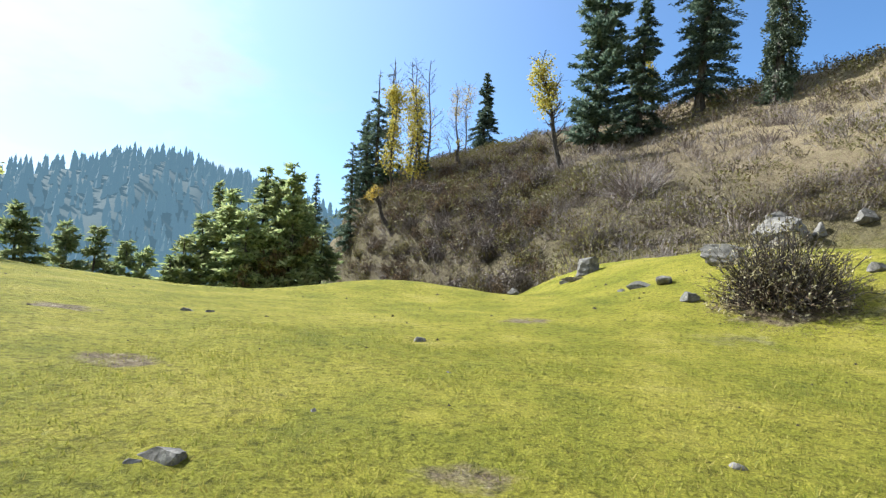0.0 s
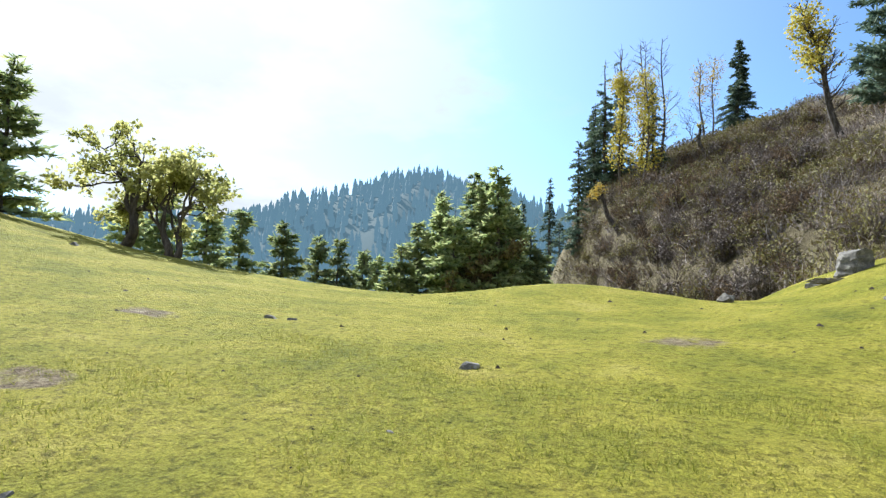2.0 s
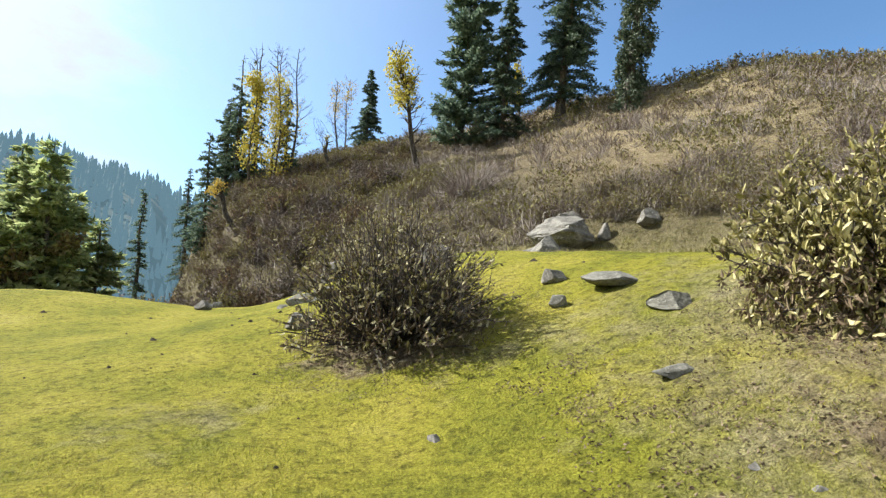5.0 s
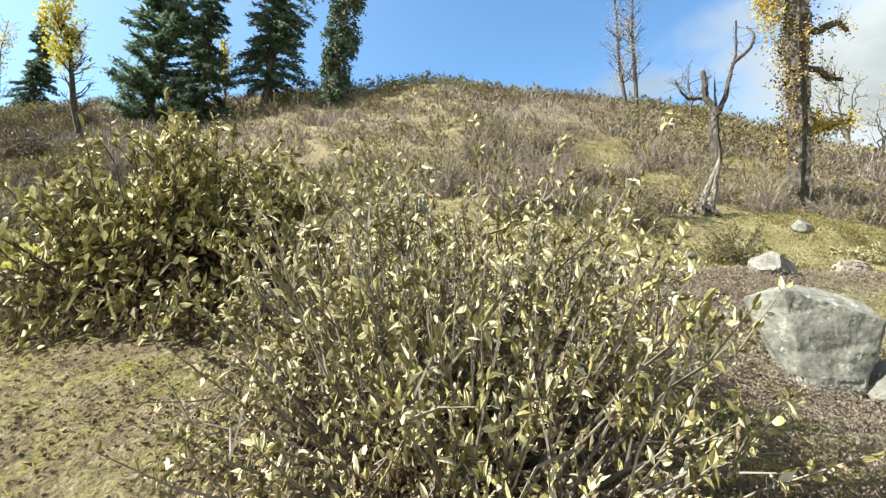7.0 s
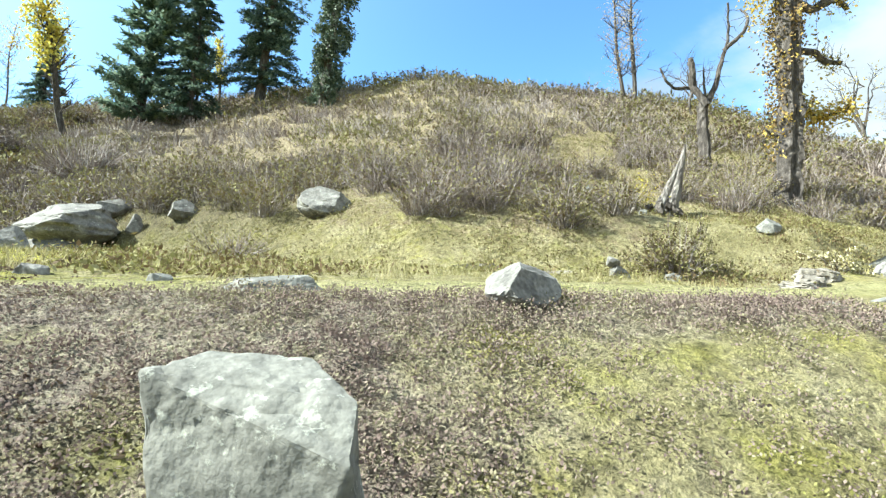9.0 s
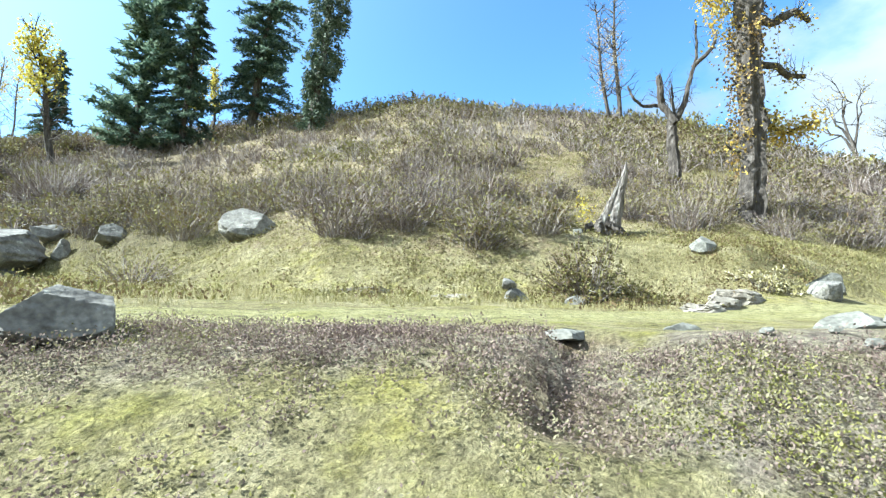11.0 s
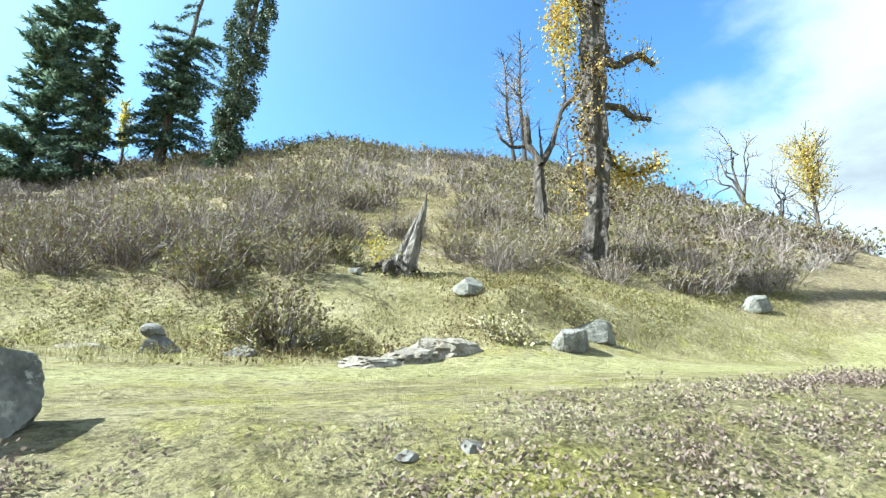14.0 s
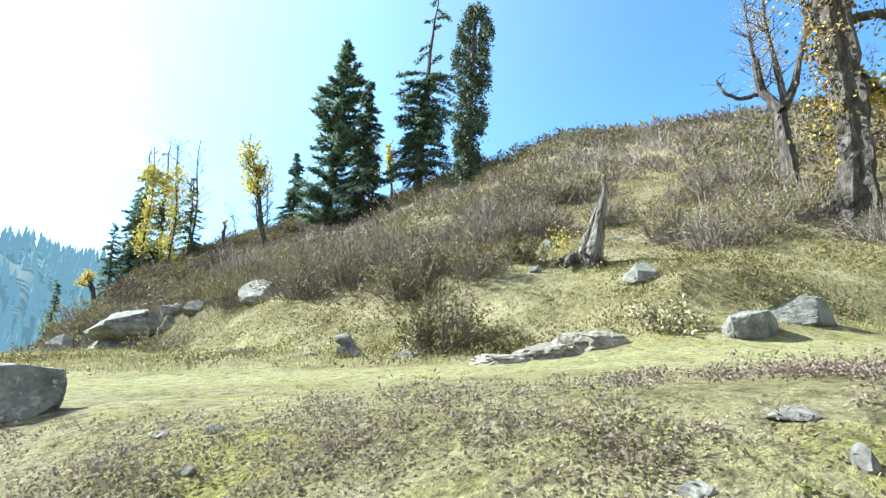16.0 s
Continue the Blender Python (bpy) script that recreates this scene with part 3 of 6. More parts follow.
def near_blades():
    """Short grass and straw on the strip beside the walk."""
    rng = np.random.default_rng(5)
    n = 150000
    x, y = rng.uniform(-4, 31, n), rng.uniform(0, 9.5, n)
    keep = (lattice(x * 1.4, y * 1.4, 31) + rng.normal(0, 0.16, n)) > 0.42
    for bx, by, w, h in BUSHES:
        keep &= np.hypot(x - bx, y - by) > w * 0.42
    keep &= x < 13 - 2.5 * rng.random(n)
    x, y = x[keep], y[keep]
    n = len(x)
    z = ground_height(x, y) - 0.005
    h = rng.uniform(0.018, 0.05, n) * (0.6 + lattice(x * 0.7, y * 0.7, 33))
    a = rng.uniform(0, 2 * np.pi, n)
    w = rng.uniform(0.003, 0.006, n)
    lean = rng.normal(0, 0.025, (n, 2))
    p = np.stack([x, y, z], 1)
    s = np.stack([np.cos(a) * w, np.sin(a) * w, 0 * a], 1)
    t = p + np.stack([lean[:, 0], lean[:, 1], h], 1)
    g = Geo()
    g.add(np.stack([p - s, p + s, t], 1).reshape(-1, 3), [np.arange(n)[:, None] * 3 + [0, 1, 2]])
    tagged(new("grass", g.mesh("grass", M["grass_blade"])), "short yellow-green grass blades on the meadow", "grass", kind="stuff")


near_blades()


def fallen_leaves():
    rng = np.random.default_rng(6)
    pts = []
    for bx, by, w, h in BUSHES:
        n = 2600
        a, r = rng.uniform(0, 2 * np.pi, n), w * 0.72 * np.sqrt(rng.random(n))
        pts.append(np.stack([bx + r * np.cos(a) + 0.2, by + r * np.sin(a) - 0.25], 1))
    n = 700
    x = rng.uniform(12.5, 30, n)
    y = 6.7 - 0.48 * np.clip(x - 14.5, -2, 12) - rng.uniform(-0.3, 4.2, n)
    keep = lattice(x * 1.1, y * 1.1, 41) + rng.normal(0, 0.12, n) > 0.5
    pts.append(np.stack([x, y], 1)[keep])
    p = np.concatenate(pts)
    z = ground_height(p[:, 0], p[:, 1]) + rng.uniform(0.003, 0.02, len(p))
    d = rng.normal(size=(len(p), 3)) * [1, 1, 0.25]
    g = Geo()
    leaves(g, np.c_[p, z], d, 0.028, 0.008, rng, 0.6, 0.6)
    tagged(new("fallen_leaves", g.mesh("fallen_leaves", M["dry_leaf"])), "dry curled brown leaves scattered on the bank", "fallen leaves", kind="stuff")


fallen_leaves()


def crumbs():
    """Bits of dead leaf, stalk and earth between the bushes and along the bank."""
    rng = np.random.default_rng(8)
    n = 26000
    x, y = rng.uniform(8.8, 15.4, n), rng.uniform(2.5, 10, n)
    edge = 7.1 - 0.48 * np.clip(x - 14.5, -2, 12)
    keep = (lattice(x * 1.7, y * 1.7, 47) * 0.6 + lattice(x * 5, y * 5, 48) * 0.4 + rng.normal(0, 0.1, n) > 0.5) & ((x < 15) | (y < edge))
    x, y = x[keep], y[keep]
    z = ground_height(x, y) + rng.uniform(-0.004, 0.012, len(x))
    g = Geo()
    leaves(g, np.c_[x, y, z], rng.normal(size=(len(x), 3)) * [1, 1, 0.3], 0.036, 0.011, rng, 0.7, 0.7)
    tagged(new("leaf_litter", g.mesh("leaf_litter", M["dry_leaf"])), "fine brown litter of leaf bits and stalks", "leaf litter", kind="stuff")


crumbs()


# ---- rocks ----
def rock_geo(w, d, h, seed, cuts=9, sink=0.25, strata=0.0, sharp=0.06, planes=(), detail=0):
    """A boulder: a sphere cut by chance planes, roughened, its foot below the ground."""
    rng = np.random.default_rng(seed)
    bm = bmesh.new()
    bmesh.ops.create_icosphere(bm, subdivisions=detail or (4 if w > 0.45 else 3), radius=1.0)
    v = np.array([q.co[:] for q in bm.verts])
    faces = np.array([[q.index for q in f.verts] for f in bm.faces])
    bm.free()
    v = v * 1.25
    for k in range(cuts + len(planes)):
        if k < len(planes):
            nrm, c = np.array(planes[k][:3], float), planes[k][3]
        else:
            nrm = rng.normal(size=3)
            nrm[2] = abs(nrm[2]) * 0.9
            c = rng.uniform(0.5, 0.85)
        nrm /= np.linalg.norm(nrm)
        over = np.clip(v @ nrm - c, 0, None)
        v = v - over[:, None] * nrm * 0.99
    a = np.array([noise.fractal(Vector(q) * 2.1 + Vector((seed, 0, 0)), 1.0, 2.0, 5) for q in v])
    b = np.array([noise.fractal(Vector(q) * 6.0 + Vector((0, seed, 0)), 0.9, 2.0, 3) for q in v])
    v = v * (1 + (0.045 if detail > 4 else 0.07) * a + sharp * (0.25 if detail > 4 else 0.6) * b)[:, None]
    if detail > 4:
        # split faces and cracks
        c = np.array([noise.voronoi(Vector(q) * Vector((1.5, 1.5, 2.6)) + Vector((seed * 3.1, 0, 0)))[0] for q in v], dtype=object)
        gap = np.array([q[1] - q[0] for q in c], float)
        step = np.array([noise.cell(Vector(q) * 2.3 + Vector((0, seed, 0))) for q in v])
        v = v * (1 - 0.035 * np.exp(-gap / 0.03) + 0.012 * step)[:, None]
    if strata:
        v[:, :2] *= (1 + strata * np.sin(v[:, 2:3] * 13 + 2.0 * a[:, None]))
    v = v * np.array([w, d, h]) / (v.max(0) - v.min(0))
    v[:, 2] += -v[:, 2].min() - sink * h
    g = Geo()
    g.add(v, faces)
    return g


def rock(x, y, w, d, h, seed, label="weathered grey rock lying on the turf", mat="rock", turn=0.0, tilt=(0, 0), z=None, name="rock", group="", **kw):
    if h < 0.36 * w and z is None and "sink" not in kw:
        h, kw["sink"] = h * 1.25, 0.5
    g = rock_geo(w, d, h * 1.3, seed, **kw)
    ob = new(name, g.mesh(name, M[mat], True))
    ob.data.set_sharp_from_angle(angle=radians(24))
    z = float(ground_height(x, y)) if z is None else z
    ob.matrix_world = pose(x, y, z, tilt[0], tilt[1], turn)
    tagged(ob, label, "boulder" if max(w, h) > 1.0 else "rock", group)
    return ob


# meadow edge
rock(6.3, 16.6, 0.9, 0.7, 0.22, 1, "flat pale rock on the meadow's edge", "pale_rock", 20, (16, 0))
rock(5.8, 16.8, 0.28, 0.25, 0.1, 2, "small pale stone on the turf", "pale_rock")
rock(6.8, 16.0, 0.62, 0.5, 0.26, 3, "angular grey rock on the meadow's edge", "rock", 40)
rock(6.6, 24.0, 1.25, 0.9, 0.85, 4, "upright grey rock at the foot of the heath", "rock", 15, strata=0.05)
rock(5.6, 23.6, 0.7, 0.5, 0.2, 5, "low grey rock in a turf edge")
rock(2.9, 21.4, 0.55, 0.45, 0.3, 6, "small grey rock on the meadow", "rock", 60)
rock(3.0, 22.4, 0.4, 0.3, 0.2, 7, "small grey rock on the meadow")
rock(12.2, 26.0, 1.1, 0.8, 0.35, 8, "flat grey rock at the foot of the heath")
# stacked boulder
rock(15.2, 23.2, 2.9, 2.0, 1.15, 9, "layered grey boulder stacked on another", "rock", 10, cuts=9, strata=0.035, z=float(ground_height(15.0, 23.1)) + 0.46, sink=0.0, name="boulder", detail=5)
rock(15.0, 23.1, 3.3, 2.2, 1.0, 10, "broad grey boulder under a layered slab", "rock", -8, strata=0.035, name="boulder")
rock(13.8, 21.4, 1.4, 1.1, 0.85, 11, "rounded grey boulder beside a stacked one", "rock", 30, name="boulder", detail=5)
rock(17.0, 23.3, 0.6, 0.5, 0.6, 12, "dark grey rock beside a stacked boulder")
rock(14.8, 20.4, 0.8, 0.6, 0.25, 13, "flat grey rock in the turf")
# between the bushes
rock(11.1, 11.6, 1.0, 0.6, 0.15, 14, "flat pale slab between the bushes", "pale_rock", 15, (9, 0), detail=5)
rock(11.05, 10.2, 0.5, 0.5, 0.2, 15, "blocky pale rock beside a bush", "pale_rock", 10, cuts=12, sink=0.4, detail=5)
rock(10.5, 12.6, 0.45, 0.35, 0.22, 16, "small grey rock between the bushes")
rock(10.15, 11.5, 0.28, 0.22, 0.16, 17, "small pale stone between the bushes", "pale_rock")
rock(9.1, 16.6, 1.4, 0.95, 0.62, 18, "angular grey rock behind a bush", "rock", -20, strata=0.06)
rock(6.4, 13.6, 0.5, 0.4, 0.25, 19, "pale rock half hidden by a bush", "pale_rock")
rock(10.24, 8.85, 0.56, 0.3, 0.08, 20, "low pale stone sunk in the turf", "pale_rock", -12, (14, 0), sharp=0.12)
rock(9.55, 7.1, 0.24, 0.16, 0.06, 21, "dark flat stone in the grass")
# near slabs


def leaning_slab(x, y, seed):
    """A thick kite-shaped slab set on its narrow end: split faces meeting in one ridge, chipped edges."""
    a, b = np.array([0.49, -0.87, 0]), np.array([0.87, 0.49, 0])
    corners = [(-0.40, 0.05, 0.58), (-0.17, -0.13, 0.63), (-0.12, 0.06, 0.67), (0.10, 0.24, 0.64), (0.34, 0.14, 0.55), (0.42, -0.01, 0.42), (0.40, 0.10, 0.20), (-0.30, 0.12, 0.34), (-0.05, -0.13, -0.2), (0.20, -0.05, -0.2), (0.22, 0.18, -0.2), (-0.10, 0.16, -0.2)]
    bm = bmesh.new()
    for u, d, h in corners:
        bm.verts.new(Vector(a * u + b * d) + Vector((0, 0, h)))
    hull = bmesh.ops.convex_hull(bm, input=bm.verts)
    bmesh.ops.delete(bm, geom=[q for q in set(hull["geom_interior"] + hull["geom_unused"]) if q.is_valid and isinstance(q, bmesh.types.BMVert)], context="VERTS")
    bmesh.ops.dissolve_limit(bm, angle_limit=radians(6), verts=bm.verts, edges=bm.edges)
    bmesh.ops.bevel(bm, geom=bm.edges[:], offset=0.012, segments=2, affect="EDGES", profile=0.6)
    bmesh.ops.triangulate(bm, faces=bm.faces)
    for k in range(5):
        long = [e for e in bm.edges if e.calc_length() > 0.035]
        if long:
            bmesh.ops.subdivide_edges(bm, edges=long, cuts=1)
            bmesh.ops.triangulate(bm, faces=[f for f in bm.faces if len(f.verts) > 3])
    bm.normal_update()
    for v in bm.verts:
        p = v.co
        n = noise.fractal(p * 5 + Vector((seed, 0, 0)), 1.0, 2.0, 4)
        d = noise.voronoi(p * Vector((2.2, 2.2, 3.0)) + Vector((0, seed, 0)))[0]
        chip = noise.fractal(p * 16, 0.8, 2.0, 3)
        v.co = p + v.normal * (0.012 * n + 0.004 * chip - 0.010 * math.exp(-(d[1] - d[0]) / 0.03))
    me = bpy.data.meshes.new("slab")
    bm.to_mesh(me)
    bm.free()
    me.materials.append(M["pale_rock"])
    me.polygons.foreach_set("use_smooth", np.ones(len(me.polygons), bool))
    me.set_sharp_from_angle(angle=radians(28))
    ob = new("slab", me)
    ob.location = (x, y, float(ground_height(x, y)))
    tagged(ob, "large lichened slab standing on the bank", "boulder")


leaning_slab(15.5, 4.55, 22)
rock(15.86, 4.08, 0.72, 0.5, 0.3, 24, "flat pale slab in the turf", "pale_rock", -15, (-8, 0), cuts=5, name="slab", detail=5)
rock(14.7, 5.0, 0.3, 0.2, 0.08, 25, "low grey stone in dead leaves", "rock")
rock(17.6, 5.5, 0.58, 0.46, 0.27, 26, "angular grey rock with a pale top", "rock", 25, cuts=7, detail=5)
rock(16.3, 6.5, 0.78, 0.42, 0.12, 27, "flat grey slab beside the track", "pale_rock", 10, cuts=6, detail=5)
rock(15.7, 7.6, 0.2, 0.16, 0.07, 28, "small pale stone beside the track", "pale_rock")
rock(14.9, 8.6, 0.3, 0.26, 0.1, 29, "small grey rock beside the track")
# hill foot
rock(21.6, 18.2, 1.65, 1.3, 0.85, 30, "large grey boulder with a pale top on the slope", "rock", 5, cuts=8, name="boulder", detail=5)
rock(18.3, 22.4, 1.15, 0.9, 0.6, 31, "grey rock among low shrubs", "rock", 15)
rock(16.6, 25.7, 1.3, 1.0, 0.6, 32, "grey rock among low shrubs", "rock", 50)
rock(24.6, 9.75, 0.6, 0.45, 0.28, 33, "grey rock topped by another at the bank", "rock", -10)
rock(24.5, 9.8, 0.4, 0.32, 0.18, 34, "small grey rock lying on another", "rock", 20, z=float(ground_height(24.6, 9.75)) + 0.22, sink=0.0)
rock(25.6, 9.2, 0.7, 0.4, 0.2, 35, "flat grey slab below a shrub", "rock")
rock(30.5, 9.15, 0.7, 0.55, 0.42, 36, "pale rounded rock below an old tree", "pale_rock", 10, detail=5)
rock(30.85, 6.75, 1.2, 0.7, 0.42, 37, "angular grey rock with a pale face", "rock", 25, cuts=7, detail=5)
rock(32.25, 7.1, 1.2, 0.75, 0.45, 38, "pale blocky rock above the track", "pale_rock", -5, cuts=7, detail=5)
rock(43.3, 7.9, 1.2, 0.9, 0.6, 39, "pale rock on the slope", "pale_rock")
rock(31.2, 15.5, 0.6, 0.5, 0.35, 40, "small pale stone on the slope", "pale_rock")
rock(29.4, 12.2, 0.4, 0.3, 0.2, 41, "small pale stone beside a stump", "pale_rock")
rock(33.8, 15.6, 1.0, 0.6, 0.2, 42, "low pale stones on the slope", "pale_rock")
# bank below the track
rock(22.1, 3.58, 0.74, 0.32, 0.16, 43, "ledge of layered pale rock in the bank", "pale_rock", -37, strata=0.04, cuts=7, sharp=0.14, detail=5)
rock(22.36, 3.36, 0.28, 0.22, 0.13, 45, "broken pale rock ending a ledge", "pale_rock", 10, cuts=12)
rock(21.75, 4.62, 0.5, 0.26, 0.08, 44, "low pale rock in the bank", "pale_rock", -15)
rock(22.53, 2.95, 0.60, 0.48, 0.34, 46, "smooth pale boulder on the bank", "pale_rock", -32, cuts=2, sharp=0.03, planes=[(0, -1, 0.35, 0.55), (0.15, 0.1, 1, 0.7), (-1, -0.1, 0.25, 0.72), (1, -0.35, 0.3, 0.66), (0.5, -0.2, 1, 0.8)], detail=5)
rock(22.27, 2.61, 0.33, 0.32, 0.25, 47, "hollowed pale rock leaning on a boulder", "pale_rock", -32, (0, 0), cuts=2, sharp=0.12, planes=[(0, -1, 0.9, 0.5), (-1, 0, 0.5, 0.6), (1, -0.2, 0.5, 0.6)], detail=5)
rock(20.46, 4.75, 0.42, 0.3, 0.07, 48, "flat pale stone above a torn turf edge", "pale_rock", 10, sink=0.5)
rock(21.28, 2.95, 0.2, 0.16, 0.09, 49, "grey stone in dead leaves", "rock", sink=0.55)
rock(21.3, 3.2, 0.12, 0.1, 0.05, 50, "pale stone in dead leaves", "pale_rock")
rock(20.92, 2.98, 0.22, 0.16, 0.09, 51, "flat pale stone in dead leaves", "rock", sink=0.6)
rock(21.05, 3.65, 0.1, 0.08, 0.04, 57, "flat pale stone in dead leaves", "pale_rock")
rock(21.5, 3.45, 0.1, 0.08, 0.04, 58, "flat pale stone in dead leaves", "pale_rock")
rock(23.97, 1.95, 0.1, 0.08, 0.035, 52, "small grey stone on the bank")
rock(23.75, 2.0, 0.08, 0.06, 0.03, 53, "small grey stone on the bank")
rock(26.05, 0.95, 0.22, 0.14, 0.03, 54, "flat grey stone in the turf", "rock")
rock(25.95, 0.62, 0.07, 0.06, 0.07, 55, "grey stone in the turf", "rock")
rock(25.51, 0.74, 0.11, 0.08, 0.035, 59, "small grey stone on the bank")
rock(23.98, 1.58, 0.07, 0.05, 0.025, 60, "small pale stone on the bank", "pale_rock")
# stones on the meadow
for k, (x, y, w) in enumerate([(-1.64, 3.25, 0.34), (-1.8, 3.15, 0.12), (-0.37, 9.1, 0.34), (-1.07, 4.55, 0.11), (2.07, 3.7, 0.12), (-5.1, 10.5, 0.3), (-4.7, 10.6, 0.2), (-16.4, 13.0, 0.5), (-13.5, 8.0, 0.35), (0.1, 6.5, 0.08), (9.80, 7.50, 0.12), (10.21, 6.78, 0.18), (8.03, 9.23, 0.22), (9.94, 7.17, 0.1)]):
    rock(x, y, w, w * 0.6, w * 0.26, 60 + k, "grey weathered stone lying in short grass", "rock", k * 40, name="stone")


# ---- plants ----
def conifer(name, x, y, h, spread, label, seed, mat="conifer", start=0.12, dead=0.0, droop=0.35, dens=1.0, lean=(0, 0), radius=None, power=0.8, spray=0.55, lump=0.25):
    """A conifer: tapered trunk, whorls of drooping limbs, needles in flat sprays along them."""
    rng = np.random.default_rng(seed)
    t = thing(name, x, y, label, "tree")
    radius = radius or h * 0.017
    n = 14
    s = np.linspace(0, 1, n)
    spine = np.stack([lean[0] * s ** 1.3 * h, lean[1] * s ** 1.3 * h, s * h - 0.3], 1) + rng.normal(0, 0.006 * h, (n, 3)) * [1, 1, 0] * s[:, None]
    g = Geo()
    tube(g, spine, radius * (1 - s) ** 0.8 * (1 + 0.7 * np.exp(-s * 22)) + 0.02, 8, 0.05, rng)
    part("trunk", g, M["bark"], t)
    limbs, crown = Geo(), Geo()
    count = int(h * 6.5 * dens)
    phase = rng.uniform(0, 6, 4)
    at, way, size = [], [], []
    for i in range(count):
        u = start + (1 - start) * rng.random() ** 0.9
        if u > 1 - dead and rng.random() < 0.96:
            continue
        top = (1 - u) / (1 - start)
        az = rng.uniform(0, 2 * np.pi)
        ln = spread * (top ** power * 0.92 + 0.07) * rng.uniform(0.55, 1.12) * (1 + lump * math.sin(az * 2 + phase[0] + u * 14))
        p0 = np.array([np.interp(u, s, spine[:, k]) for k in range(3)])
        m = 5
        q = np.linspace(0, 1, m)
        rise = rng.uniform(-0.1, 0.45) * (0.4 + 0.9 * u)
        path = p0 + np.stack([np.cos(az) * ln * q, np.sin(az) * ln * q, ln * (rise * q - droop * q * q)], 1)
        tube(limbs, path, np.linspace(0.045, 0.01, m) * (0.5 + ln * 0.3), 3, cap=False)
        k = max(6, int(ln * 24 * dens))
        r = rng.random(k) ** 0.7
        c = np.stack([np.interp(r, q, path[:, e]) for e in range(3)], 1) + rng.normal(0, 0.05 + 0.05 * ln, (k, 3)) * [1, 1, 0.42]
        d = np.stack([np.cos(az + rng.normal(0, 0.8, k)), np.sin(az + rng.normal(0, 0.8, k)), rng.normal(0.05, 0.4, k) - droop * 0.4], 1)
        at.append(c)
        way.append(d)
    if dead:
        for i in range(int(20 * dead * h / 10)):
            u = 1 - dead * rng.random()
            az, ln = rng.uniform(0, 6.28), rng.uniform(0.3, 1.0)
            p0 = np.array([np.interp(u, s, spine[:, k]) for k in range(3)])
            q = np.linspace(0, 1, 3)
            tube(limbs, p0 + np.stack([np.cos(az) * ln * q, np.sin(az) * ln * q, -0.2 * ln * q], 1), [0.035, 0.025, 0.01], 3, cap=False)
    sprays(crown, np.concatenate(at), np.concatenate(way), spray * 0.8, spray * 0.17, rng)
    part("branchwork", limbs, M["bark"], t)
    part("crown", crown, M[mat], t)
    return t


def grow(geo, tips, start, way, length, radius, depth, rng, kink=0.25, split=3, shrink=0.68, gravity=0.0):
    """A limb that bends, tapers and forks."""
    m = 5
    q = np.linspace(0, 1, m)
    bend = rng.normal(0, kink, (m, 3)) * q[:, None]
    path = start + np.outer(q, way) * length + bend * length * 0.35
    path[:, 2] += gravity * length * q * q
    tube(geo, path, radius * (1 - 0.5 * q), 6 if depth > 1 else (4 if depth else 3), 0.05 if depth > 1 else 0, rng, cap=False)
    end, lastway = path[-1], unit(path[-1] - path[-2])
    if depth == 0:
        tips.append(np.r_[end, lastway])
        tips.append(np.r_[path[m // 2], lastway])
        return
    for k in range(split if rng.random() < 0.75 else split - 1):
        d = unit(lastway + rng.normal(0, 0.55, 3) + [0, 0, 0.12])
        s0 = path[m - 1 - (k % 2)]
        grow(geo, tips, s0, d, length * shrink * rng.uniform(0.7, 1.2), radius * 0.52, depth - 1, rng, kink, split, shrink, gravity)


def broadleaf(name, x, y, h, label, seed, leaf="yellow_leaf", amount=1.0, lean=(0, 0), radius=0.14, trunks=1, depth=3, fork=0.45, leaf_size=0.16, bark="bark", wide=1.0, z=None):
    rng = np.random.default_rng(seed)
    t = thing(name, x, y, label, "tree", z=z)
    tips = []
    for k in range(trunks):
        g, lg = Geo(), Geo()
        off = rng.normal(0, 0.35, 2) * (trunks > 1)
        n = 9
        s = np.linspace(0, 1, n)
        sp = np.stack([off[0] + lean[0] * s * h + 0.04 * h * np.sin(s * 5 + seed) + off[0] * s * 1.5, off[1] + lean[1] * s * h + off[1] * s, s * h * fork - 0.25], 1)
        tube(g, sp, radius * (1.25 - 0.55 * s) * (1 + 0.5 * np.exp(-s * 14)), 8, 0.08, rng)
        part("trunk", g, M[bark], t, smooth_shade=True)
        w0 = unit(sp[-1] - sp[-3])
        for j in range(4):
            d = unit(w0 * 1.1 + rng.normal(0, 0.42, 3) * [wide, wide, 0.5] + [0, 0, 0.35])
            grow(lg, tips, sp[-1 - (j % 3)], d, h * (1 - fork) * 0.42, radius * 0.6, depth - 1, rng, split=3)
        part("branchwork", lg, M[bark], t)
    if amount > 0:
        tp = np.array(tips)
        idx = rng.choice(len(tp), int(len(tp) * amount * 7))
        c = tp[idx, :3] + rng.normal(0, 0.05 * h * 0.5, (len(idx), 3))
        g = Geo()
        leaves(g, c, tp[idx, 3:] + rng.normal(0, 0.8, (len(idx), 3)), leaf_size, leaf_size * 0.36, rng)
        part("crown", g, M[leaf], t)
    return t


